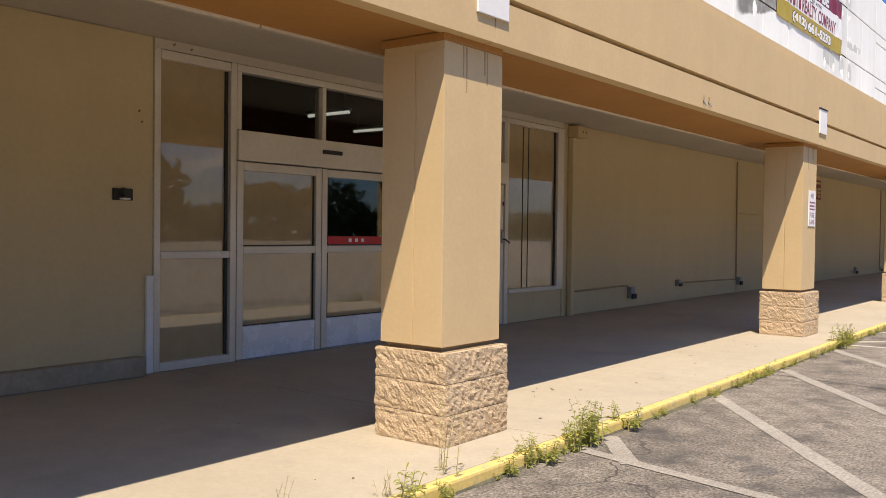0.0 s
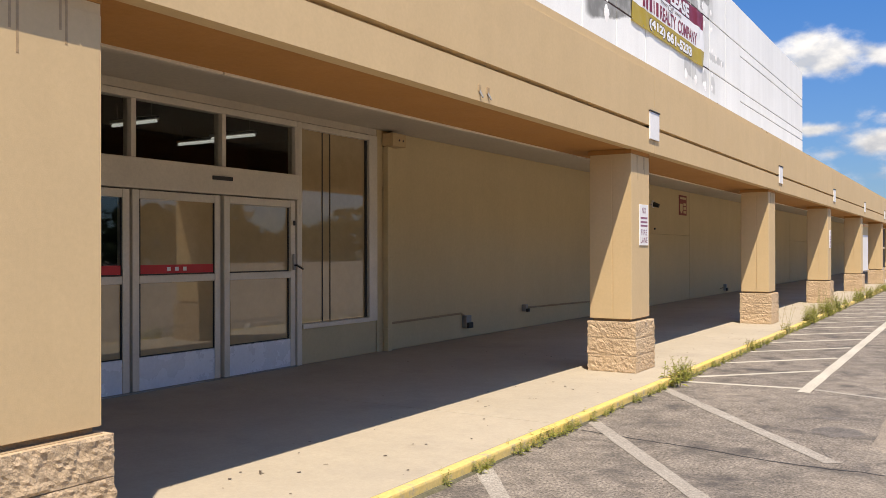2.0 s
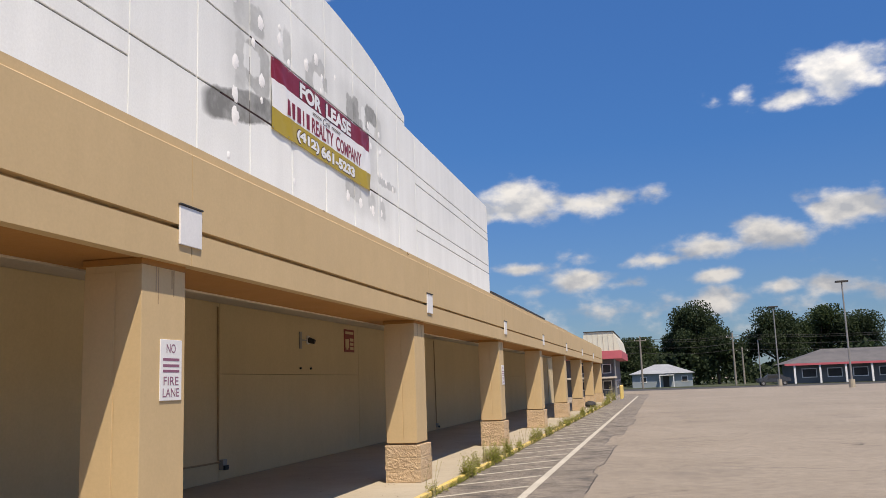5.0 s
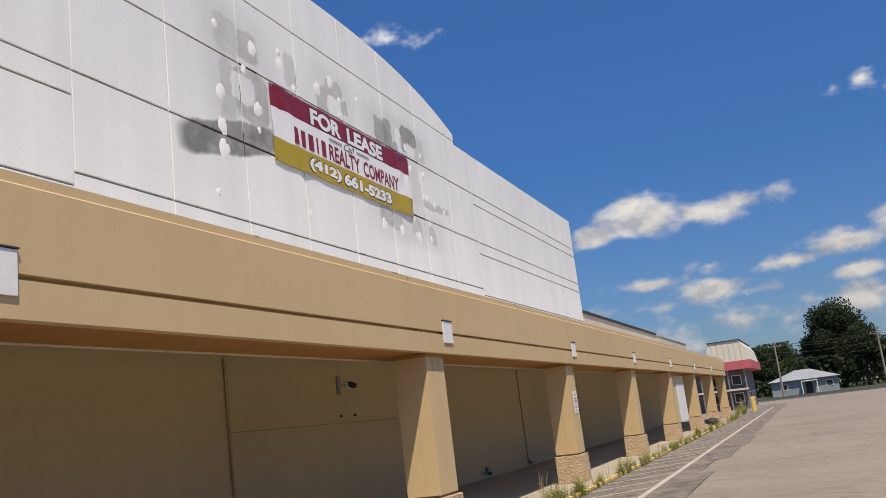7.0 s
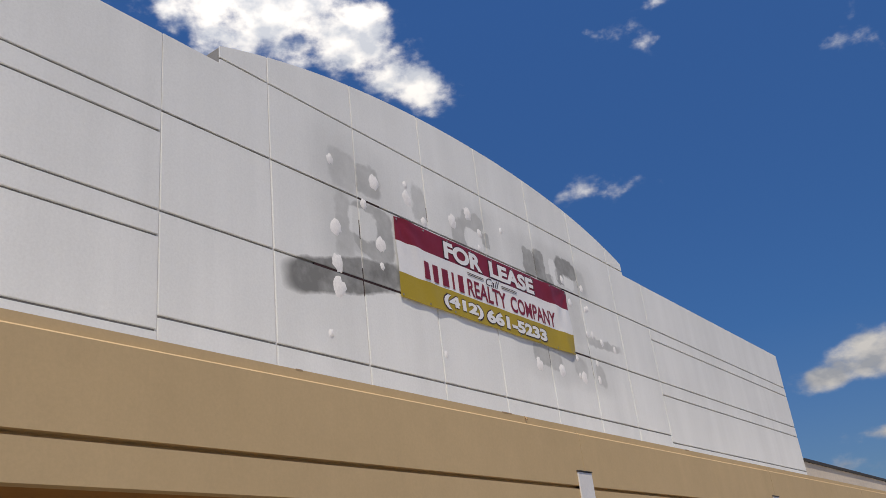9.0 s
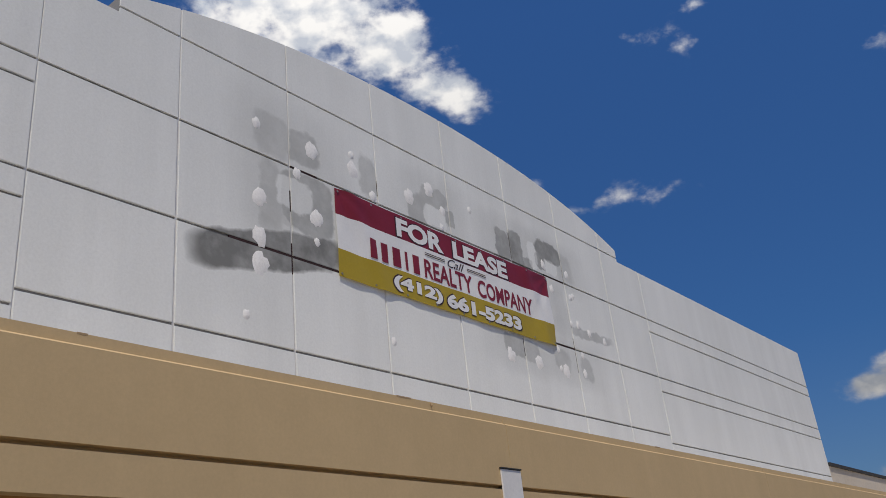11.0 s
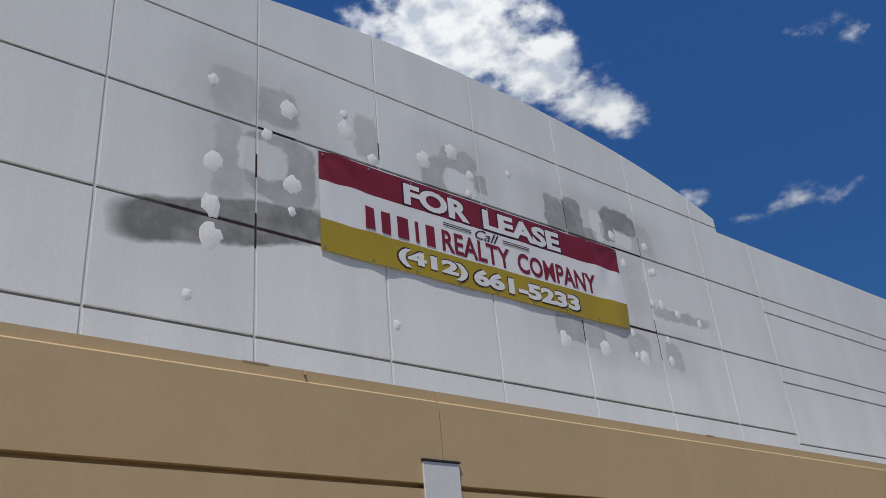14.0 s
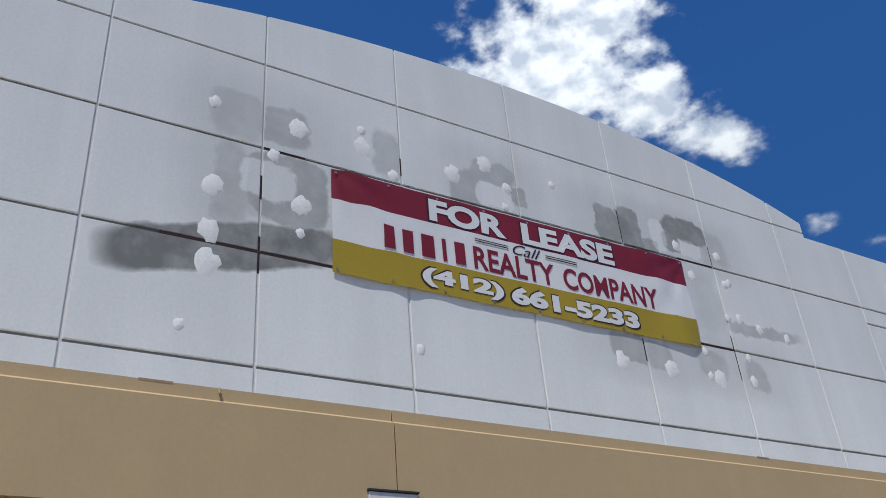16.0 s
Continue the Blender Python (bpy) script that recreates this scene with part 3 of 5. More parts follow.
# far street and verge
setting(part("road", B(-260, 122, GZ - 0.1, 260, 138.9, GZ + 0.012), STREET), "dark asphalt street beyond the car park", "road")
setting(part("grass_verge", B(-160, 139, GZ - 0.1, 160, 420, GZ + 0.06), GRASS), "green grass verge with far trees behind it", "grass")


# ---- shop front: back wall ----
wall_west = setting(part("wall_west", B(-7.75, -40, GZ, -7.62, 4.80, 3.6), TAN_BACK), "tan painted shop wall in the shade of the canopy", "wall")
part("wall_west_far", B(-7.75, 12.62, GZ, -7.62, END, 3.6), TAN_BACK, wall_west)
part("wall_over_door", B(-7.75, 4.80, 3.34, -7.62, 12.62, 3.6), TAN_BACK, wall_west)
for a, b in ((-39.9, -27.9), (-27.9, -11.5), (-11.5, -3.3), (-3.3, 4.885), (12.60, 20.90), (20.90, 28.55), (28.55, 36.75), (36.75, 44.9), (44.9, 53.0), (53.0, 61.0), (61.0, END)):
    hi = 3.44
    if 20 < a < 28 or a > 40:
        part("panel", B(-7.62, a + 0.008, WZ + 0.003, -7.40, b - 0.008, 2.14, bevel=0.006), TAN_BACK, wall_west)
        part("panel", B(-7.62, a + 0.008, 2.146, -7.40, b - 0.008, hi, bevel=0.006), TAN_BACK, wall_west)
    else:
        part("panel", B(-7.62, a + 0.008, WZ + 0.003, -7.40, b - 0.008, hi, bevel=0.006), TAN_BACK, wall_west)
part("panel", B(-7.62, 4.89, 3.345, -7.405, 12.60, 3.44), CEILING, wall_west)
part("panel", B(-7.60, 10.95, WZ + 0.003, -7.42, 12.598, 0.70, bevel=0.005), TAN_BACK, wall_west)
setting(part("baseboard", B(-7.397, -39, WZ + 0.002, -7.26, 4.72, 0.43, bevel=0.012), PLINTH), "low bare concrete plinth along the tan wall", "baseboard")
tagged(part("corner_guard", B(-7.396, 4.79, WZ + 0.003, -7.36, 4.865, 1.18, bevel=0.006), WHITE), "white metal corner guard beside the shop window", "corner guard")

# ---- shop front: glazing ----
FX0, FX1, GX = -7.52, -7.385, -7.45


def upright(parent, y0, y1, z0, z1, x0=FX0, x1=FX1, name="mullion", material=None):
    return part(name, B(x0, y0, z0, x1, y1, z1, bevel=0.006), material or ALU, parent)


def pane(parent, y0, y1, z0, z1, material, name="pane"):
    ob = part(name, B(GX - 0.006, y0, z0, GX + 0.006, y1, z1), material, parent)
    if material is CLEAR:
        ob.visible_shadow = False
    return ob


w1 = setting(new("window_1"), "tall aluminium side window backed with brown paper", "window")
upright(w1, 4.882, 4.95, WZ + 0.003, 3.34, name="frame")
upright(w1, 5.78, 5.857, WZ + 0.003, 3.34, name="frame")
upright(w1, 4.955, 5.775, 3.25, 3.335, name="frame")
upright(w1, 4.955, 5.775, WZ + 0.003, 0.33, name="sill")
upright(w1, 4.955, 5.775, 1.33, 1.40, name="rail")
pane(w1, 4.94, 5.79, 0.32, 1.335, FILM)
pane(w1, 4.94, 5.79, 1.395, 3.26, FILM)
upright(w1, 4.955, 4.975, 0.335, 3.245, GX - 0.01, GX + 0.02, "gasket", DARK)
upright(w1, 5.74, 5.772, 0.335, 3.245, GX - 0.01, GX + 0.03, "gasket", DARK)

w2 = setting(new("window_2"), "dark transom windows over the shop doors, black interior behind", "window")
D0, D1 = 5.86, 10.865
STEP = (D1 - D0) / 4
upright(w2, D0, D1, 3.265, 3.338, name="frame")
for i in range(5):
    y = D0 + STEP * i
    upright(w2, y - (0.0 if i == 0 else 0.03), y + (0.06 if i == 0 else 0.03), 2.663, 3.262, name="mullion")
for i in range(4):
    pane(w2, D0 + STEP * i + 0.02, D0 + STEP * (i + 1) - 0.02, 2.65, 3.27, CLEAR)

head = setting(new("door_header"), "brushed aluminium header box of the sliding doors", "door header")
part("header_box", B(FX0, D0, 2.345, FX1 + 0.03, D1, 2.658, bevel=0.008), ALU, head)
part("sensor", B(FX1 + 0.031, 7.06, 2.50, FX1 + 0.055, 7.36, 2.545, bevel=0.005), DARK, head, "black motion sensor strip")
part("sensor", B(FX1 + 0.031, 9.40, 2.50, FX1 + 0.055, 9.70, 2.545, bevel=0.005), DARK, head, "black motion sensor strip")

for i in range(4):
    a, b = D0 + STEP * i + 0.018, D0 + STEP * (i + 1) - 0.018
    slide = 0.015 if i in (0, 3) else 0.04
    d = setting(new("door_%d" % (i + 1)), "sliding aluminium shop door with a wide kick panel and papered glass" if i != 1
                else "sliding aluminium shop door with clear dark upper glass and a red strip", "door")
    for c, e in ((a, a + 0.085), (b - 0.085, b)):
        upright(d, c, e, WZ + 0.012, 2.335, FX0, FX1 - slide, "stile")
    upright(d, a + 0.087, b - 0.087, 2.245, 2.333, FX0, FX1 - slide, "top_rail")
    upright(d, a + 0.087, b - 0.087, 1.365, 1.445, FX0, FX1 - slide, "middle_rail")
    upright(d, a + 0.087, b - 0.087, WZ + 0.012, 0.60, FX0, FX1 - slide - 0.004, "kick_panel", ALU_SKY_TINT)
    pane(d, a + 0.08, b - 0.08, 0.595, 1.37, FILM)
    pane(d, a + 0.08, b - 0.08, 1.44, 2.25, CLEAR if i == 1 else FILM)
    for z0, z1 in ((0.602, 1.362), (1.448, 2.242)):
        upright(d, a + 0.089, a + 0.103, z0, z1, GX - 0.008, GX + 0.022, "gasket", DARK)
        upright(d, b - 0.103, b - 0.089, z0, z1, GX - 0.008, GX + 0.022, "gasket", DARK)
        upright(d, a + 0.105, b - 0.105, z0, z0 + 0.012, GX - 0.008, GX + 0.022, "gasket", DARK)
    if i in (1, 2):
        strip = part("red_strip", B(GX + 0.012, a + 0.106, 1.462, GX + 0.016, b - 0.106, 1.555), RED_VINYL, d, "red vinyl strip with small white marks")
        for k in range(3):
            part("mark", B(GX + 0.0165, a + 0.45 + 0.11 * k, 1.488, GX + 0.018, a + 0.50 + 0.11 * k, 1.530), BANNER_W, strip)
    if i == 3:
        h = part("lock_plate", B(FX1 + 0.002, b - 0.075, 1.46, FX1 + 0.02, b - 0.02, 1.66, bevel=0.005), STEEL, d, "dull steel lock plate")
        part("lever", rod(bmesh.new(), (FX1 + 0.06, b - 0.05, 1.52), (FX1 + 0.06, b + 0.06, 1.47), 0.012), DARK, h)
        part("spindle", rod(bmesh.new(), (FX1 + 0.015, b - 0.05, 1.52), (FX1 + 0.065, b - 0.05, 1.52), 0.012), DARK, h)
        part("keeper", B(FX1 + 0.002, b - 0.06, 2.02, FX1 + 0.014, b - 0.03, 2.08, bevel=0.004), DARK, d)
setting(part("threshold", B(FX0 - 0.03, D0, WZ + 0.001, FX1 + 0.02, D1, WZ + 0.010), STEEL), "flat metal threshold under the sliding doors", "threshold")

w3 = setting(new("window_3"), "aluminium shop window backed with brown boards, above a tan panel", "window")
upright(w3, 10.868, 10.96, WZ + 0.003, 3.338, name="frame")
upright(w3, 12.40, 12.595, 0.705, 3.338, name="frame")
upright(w3, 10.963, 12.397, 3.262, 3.337, name="frame")
upright(w3, 10.963, 12.397, 0.705, 0.765, FX0, FX1 + 0.02, name="sill")
pane(w3, 10.955, 12.405, 0.76, 3.27, FILM)
upright(w3, 11.42, 11.435, 0.77, 3.258, GX + 0.007, GX + 0.011, "seam", DARK)
upright(w3, 11.58, 11.592, 0.77, 3.258, GX + 0.007, GX + 0.011, "seam", DARK)
upright(w3, 12.36, 12.395, 0.77, 3.258, GX - 0.01, GX + 0.03, "gasket", DARK)

# shop room behind the clear panes; its dimness is put into the near-black colour
room = setting(part("wall_room", B(-17.2, 2.9, WZ, -17.0, 20.1, 4.6), ROOM_SHADE), "unlit empty shop room", "wall")
part("side_wall", B(-17.0, 2.9, WZ, -7.76, 3.1, 4.6), ROOM_SHADE, room)
part("side_wall", B(-17.0, 19.9, WZ, -7.76, 20.1, 4.6), ROOM_SHADE, room)
setting(part("ceiling_room", B(-17.2, 2.9, 4.6, -7.76, 20.1, 4.7), ROOM_SHADE), "dark shop ceiling with few lit tubes", "ceiling")
setting(part("floor_room", B(-17.2, 2.9, WZ - 0.2, -7.91, 20.1, WZ - 0.01), ROOM_SHADE), "shop floor coloured near black as unlit", "floor")
for x, y in ((-14.1, 13.8), (-15.35, 16.6), (-13.95, 16.3)):
    f = thing("ceiling_light", "lit fluorescent tube hung from the dark ceiling", "ceiling light", "tubes in the shop")
    part("batten", B(x - 0.66, y - 0.06, 4.235, x + 0.66, y + 0.06, 4.30, bevel=0.01), WHITE, f)
    part("tube", rod(bmesh.new(), (x - 0.64, y, 4.20), (x + 0.64, y, 4.20), 0.03), LAMP, f)
    for d in (-0.5, 0.5):
        part("hanger", rod(bmesh.new(), (x + d, y, 4.30), (x + d, y, 4.6), 0.008, sides=6), STEEL, f)


# ---- canopy ----
def fascia_profile():
    f = -3.47
    return [(f, 2.90), (f, 3.186), (f - 0.075, 3.190), (f - 0.075, 3.224), (f, 3.230), (f, 3.885), (f - 0.035, 3.908),
            (f - 0.035, 3.99), (f - 0.30, 3.99), (f - 0.30, 3.90), (f - 0.12, 3.85), (f - 0.12, 2.90)]


fascia = setting(new("fascia"), "long tan stucco canopy fascia with a dark groove", "fascia")
JOINTS = [4.86, 13.02, 21.18, 29.05, 36.85, 44.75, 52.7, 60.7, END]
k = -5
while k < 8:
    y0 = JOINTS[0] + 8.06 * k if k < 0 else JOINTS[k]
    y1 = JOINTS[0] + 8.06 * (k + 1) if k < -1 else JOINTS[k + 1]
    part("fascia_panel", extrude_y(bmesh.new(), fascia_profile(), y0 + 0.005, y1 - 0.005), TAN, fascia)
    k += 1
part("fascia_end", B(-4.42, END - 0.15, 2.915, -3.595, END - 0.002, 3.94), TAN, fascia)
soffit = setting(part("ceiling", B(-4.42, -36, 2.91, -3.592, END - 0.16, 3.40), SOFFIT), "orange brown canopy beam soffit", "ceiling")
setting(part("ceiling_board", B(-7.60, -36, 3.445, -4.422, END - 0.16, 3.55), CEILING), "grey ceiling boards under the canopy", "ceiling")
trim = setting(new("trim"), "thin pale metal edge strip along the canopy beam", "trim")
y = -36.0
while y < 66:
    part("edge_strip", B(-4.455, y + 0.004, 2.893, -4.412, y + 3.04, 2.950, bevel=0.006), CEILING, trim)
    y += 3.05
setting(part("canopy_roof", B(-7.06, -36, 3.87, -3.83, END - 0.2, 3.95), PALE_WALL), "flat roof of the canopy", "roof")
for y0 in [y - 0.22 for y in JOINTS[:8]]:
    pl = thing("wall_plate", "small white cover plate on the tan fascia groove", "cover plate", "white plates on the fascia")
    part("plate", B(-3.4685, y0, 3.06, -3.450, y0 + 0.36, 3.395, bevel=0.004), WHITE, pl)
    part("cap", B(-3.4685, y0 - 0.01, 3.398, -3.440, y0 + 0.37, 3.413, bevel=0.003), DARK, pl, "thin dark drip cap")


# ---- columns ----
def split_block(y0, x0, z0, x1, y1, z1, seed):
    bm = bmesh.new()
    box(bm, x0, y0, z0, x1, y1, z1)
    flat_edges = [e for e in bm.edges if abs(e.verts[0].co.z - e.verts[1].co.z) < 1e-5]
    bmesh.ops.subdivide_edges(bm, edges=flat_edges, cuts=38, use_grid_fill=True)
    tall = [e for e in bm.edges if abs(e.verts[0].co.z - e.verts[1].co.z) > 0.1]
    bmesh.ops.subdivide_edges(bm, edges=tall, cuts=11, use_grid_fill=True)
    cx, cy, cz = (x0 + x1) / 2, (y0 + y1) / 2, (z0 + z1) / 2
    for v in bm.verts:
        p = v.co
        edge = min(abs(p.z - z0), abs(p.z - z1))
        rough = 0.010 * noise.fractal((p.x * 24 + seed, p.y * 24, p.z * 24), 0.6, 2.2, 4)
        push = (0.004 + rough) * min(1.0, edge / 0.012 + 0.15)
        side = Vector((0, 0, 0))
        if abs(p.x - x0) < 1e-4: side.x -= 1
        if abs(p.x - x1) < 1e-4: side.x += 1
        if abs(p.y - y0) < 1e-4: side.y -= 1
        if abs(p.y - y1) < 1e-4: side.y += 1
        if side.length > 0:
            v.co = p + side.normalized() * push
    return bm


def column():
    c = thing("column", "tan stucco canopy column on a split block base", "column", "canopy columns")
    z, course, neck = WZ, 0.202, WZ + 0.606
    part("bed", B(-0.60, 0.02, z, -0.08, 0.65, neck), MORTAR, c)
    for i in range(3):
        part("block", split_block(-0.015, -0.645, z + course * i + 0.0025, -0.045, 0.685, z + course * (i + 1) - 0.0025, i * 5.3), BLOCK, c,
             "rough tan split faced concrete block")
    part("neck", B(-0.60, 0.045, neck, -0.135, 0.635, neck + 0.032), MORTAR, c)
    # shaft: a core with two plates on each broad face, parted by a groove
    part("shaft", B(-0.612, 0.007, neck + 0.030, -0.100, 0.653, 2.80, bevel=0.003), TAN, c)
    for a, b in ((-0.62, -0.342), (-0.328, -0.100)):
        part("face_panel", B(a, 0.0, neck + 0.032, b, 0.0065, 2.795, bevel=0.003), TAN, c)
        part("face_panel", B(a, 0.6535, neck + 0.032, b, 0.66, 2.795, bevel=0.004), TAN, c)
    part("face_panel", B(-0.634, 0.024, neck + 0.032, -0.611, 0.636, 2.755, bevel=0.007), TAN, c)
    part("top_gap", B(-0.615, 0.004, 2.795, -0.102, 0.656, 2.850), TAN, c)
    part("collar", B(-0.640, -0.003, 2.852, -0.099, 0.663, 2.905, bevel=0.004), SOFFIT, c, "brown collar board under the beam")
    for y, h in ((0.20, 0.20), (0.235, 0.30), (0.44, 0.16), (0.47, 0.22)):
        part("drip_stain", B(-0.1005, y, 2.845 - h, -0.0985, y + 0.012, 2.845), PIPE, c, "thin brown drip stain")
    return c


first = column()
first.matrix_world = pose(-3.455, FIRST, 0)
for k in range(-4, 9):
    if k != 0 and FIRST + BAY * k < END - 0.8:
        copy_thing(first, pose(-3.455, FIRST + BAY * k, 0))


# ---- upper white wall ----
def plate_yz(bm, pts, x0, x1, bevel=0.0):
    a = [bm.verts.new((x0, y, z)) for y, z in pts]
    b = [bm.verts.new((x1, y, z)) for y, z in pts]
    k = len(pts)
    for i in range(k):
        bm.faces.new((a[i], a[(i + 1) % k], b[(i + 1) % k], b[i]))
    bm.faces.new(a[::-1])
    front = bm.faces.new(b)
    bmesh.ops.recalc_face_normals(bm, faces=bm.faces)
    if bevel:
        bmesh.ops.bevel(bm, geom=list(front.edges), offset=bevel, segments=2, affect="EDGES")
    return bm


MID, WING = 25.43, 10.10


def arch(y):
    return 11.37 - 0.0148 * (y - MID) ** 2 - 0.00009 * (y - MID) ** 4 if abs(y - MID) <= 7.021 else WING + 0.02


pts = [(4.9, 3.6), (46.24, 3.6), (46.24, WING - 0.02), (MID + 7.02, WING - 0.02)]
pts += [(MID + 7.02 - 14.04 * i / 40, arch(MID + 7.0 - 14.0 * i / 40) - 0.02) for i in range(41)]
pts += [(MID - 7.02, WING - 0.02), (4.9, WING - 0.02)]
upper = setting(part("wall_upper", plate_yz(bmesh.new(), pts, -7.45, -7.075), JOINT_SHADE), "white painted precast wall with an arched top", "wall")
COLS = [17.36 + 2.0275 * i for i in range(9)]
ROWS_Z = [3.62, 5.76, 7.24, 8.79, 10.20]
G, H = 0.016, 0.019
for i in range(8):
    a, b = COLS[i] + G, COLS[i + 1] - G
    cut = None
    for end in (MID - 7.02, MID + 7.02):
        if a < end < b:
            cut = end
    for j in range(4):
        z0, z1 = ROWS_Z[j] + H, ROWS_Z[j + 1] - H
        shape_yz = [(a, z0), (b, z0), (b, z1), (a, z1)]
        if j == 3 and cut is not None:
            shape_yz = [(a, z0), (b, z0), (b, z1), (cut, z1), (cut, WING), (a, WING)] if cut < MID else [(a, z0), (b, z0), (b, WING), (cut, WING), (cut, z1), (a, z1)]
        part("panel", plate_yz(bmesh.new(), shape_yz, -7.078, -7.045, 0.007 if j < 3 else 0.0), PRECAST, upper)
    c0, c1 = (max(a, cut), b) if cut is not None and cut < MID else (a, min(b, cut) if cut is not None else b)
    tops = [(c1 - (c1 - c0) * s / 12, arch(c1 - (c1 - c0) * s / 12)) for s in range(13)]
    part("panel", plate_yz(bmesh.new(), [(c0, 10.20 + H), (c1, 10.20 + H)] + tops, -7.078, -7.045, 0.0), PRECAST, upper)
for i, y in enumerate(COLS):
    part("caulk", B(-7.078, y - G, 3.62, -7.060, y + G, (arch(y) if 0 < i < 8 else WING) - 0.01), CAULK, upper)
WZS = [3.62, 5.57, 6.87, 7.24, 8.445, 8.79, WING]
for a, b in ((33.58, 46.27), (4.87, 17.36)):
    for j in range(6):
        g0, g1 = (0.0 if j == 0 else 0.017), (0.0 if j == 5 else 0.017)
        part("panel", plate_yz(bmesh.new(), [(a + 0.012, WZS[j] + g0), (b - 0.0, WZS[j] + g0), (b - 0.0, WZS[j + 1] - g1), (a + 0.012, WZS[j + 1] - g1)], -7.078, -7.045, 0.007), PRECAST, upper)
part("return_wall", B(-24, 45.92, 3.6, -7.455, 46.26, WING - 0.03), PRECAST, upper)
part("return_wall", B(-24, 4.88, 3.6, -7.455, 5.2, WING - 0.03), PRECAST, upper)
for y, z0, z1 in ((COLS[2], 6.95, 7.46), (COLS[5], 8.82, 9.45), (COLS[6], 8.82, 9.22), (COLS[6], 6.72, 7.50), (COLS[2], 8.0, 8.36), (COLS[5], 6.75, 7.12), (COLS[3], 8.95, 9.25)):
    part("rust_streak", B(-7.0598, y - 0.012, z0, -7.056, y + 0.012, z1), RUST, upper, "dark rusty stain in the wall joint")
for y0, y1, z in ((20.25, COLS[2] - 0.02, 7.24), (COLS[2] + 0.02, 22.5, 7.24), (COLS[2] + 0.02, 22.0, 8.79), (28.6, COLS[6] - 0.02, 7.24), (28.7, COLS[6] - 0.02, 8.79)):
    part("joint_stain", B(-7.0745, y0, z - 0.0185, -7.049, y1, z + 0.0185), RUST, upper, "black rusty streak along the wall joint")
end_wall = setting(part("wall_end", B(-7.75, END + 0.01, GZ, -7.36, 81.0, 3.59), TAN_BACK), "sunlit tan wall past the end of the canopy", "wall")
part("white_panel", B(-7.357, 73.6, GZ + 0.01, -7.33, 78.9, 2.86, bevel=0.01), WHITE, end_wall, "white painted wall panel in the sun")
setting(part("roof", B(-60, -36, 4.75, -7.46, 81, 4.9), PALE_WALL), "flat shop roof behind the parapet", "roof")
low_wall = setting(part("wall_parapet", B(-7.35, 46.28, 3.6, -7.05, 81.0, 5.95), PALE_WALL), "pale low parapet beyond the white wall", "wall")
part("coping", B(-7.42, 46.29, 5.953, -6.98, 66.0, 6.07, bevel=0.01), DARK, low_wall, "dark metal roof edge")
part("coping", B(-7.40, 66.01, 5.953, -7.0, 81.0, 6.00, bevel=0.01), PALE_WALL, low_wall)

# plaster patches where sign fixings were filled
PATCHES = [(20.77, 9.32), (21.90, 9.26), (21.57, 8.71), (22.85, 9.26), (22.84, 9.54), (23.31, 8.90), (20.80, 8.04), (21.95, 8.05),
           (20.80, 7.39), (20.81, 6.97), (24.91, 9.57), (24.31, 9.23), (25.28, 9.24), (25.20, 8.88), (28.72, 9.04), (29.70, 9.04),
           (28.94, 8.51), (29.71, 8.49), (29.57, 7.83), (29.86, 7.86), (30.30, 7.74), (30.98, 7.67), (26.99, 6.68), (27.98, 6.68),
           (28.81, 7.11), (29.02, 6.67), (28.81, 6.69), (29.80, 6.73), (20.54, 6.13), (26.18, 9.56), (21.94, 7.63), (29.82, 8.54), (29.82, 7.15), (23.57, 6.31)]
rnd = random.Random(4)
for i, (y, z) in enumerate(PATCHES):
    big = 0.155 if i in (1, 3, 6, 7, 8, 9, 10, 11, 22, 23, 25) else 0.10
    if i in (4, 17, 18, 24, 26, 28, 29, 13, 30, 31, 32, 33):
        big = 0.075
    if i == 9:
        big = 0.18
    big *= 0.9
    bm = bmesh.new()
    ring, inner = [], []
    for s in range(18):
        t = 2 * math.pi * s / 18
        r = big * (1 + 0.34 * noise.noise((math.cos(t) * 1.9 + i * 3.7, math.sin(t) * 1.9, i)) + rnd.uniform(-0.09, 0.09))
        ring.append(bm.verts.new((-7.0449, y + r * 0.95 * math.cos(t), z + r * 1.1 * math.sin(t))))
        inner.append(bm.verts.new((-7.0405 + rnd.uniform(-0.0006, 0.0006), y + r * 0.82 * math.cos(t), z + r * 0.95 * math.sin(t))))
    mid = bm.verts.new((-7.039, y, z))
    for s in range(18):
        bm.faces.new((ring[s], ring[(s + 1) % 18], inner[(s + 1) % 18], inner[s]))
        bm.faces.new((inner[s], inner[(s + 1) % 18], mid))
    bmesh.ops.recalc_face_normals(bm, faces=bm.faces)
    part("plaster_patch", bm, PLASTER, upper, "rough white plaster patch", smooth=True)


# ---- banner ----
BY0, BY1, BZ0, BZ1 = 22.36, 28.73, 7.16, 8.725


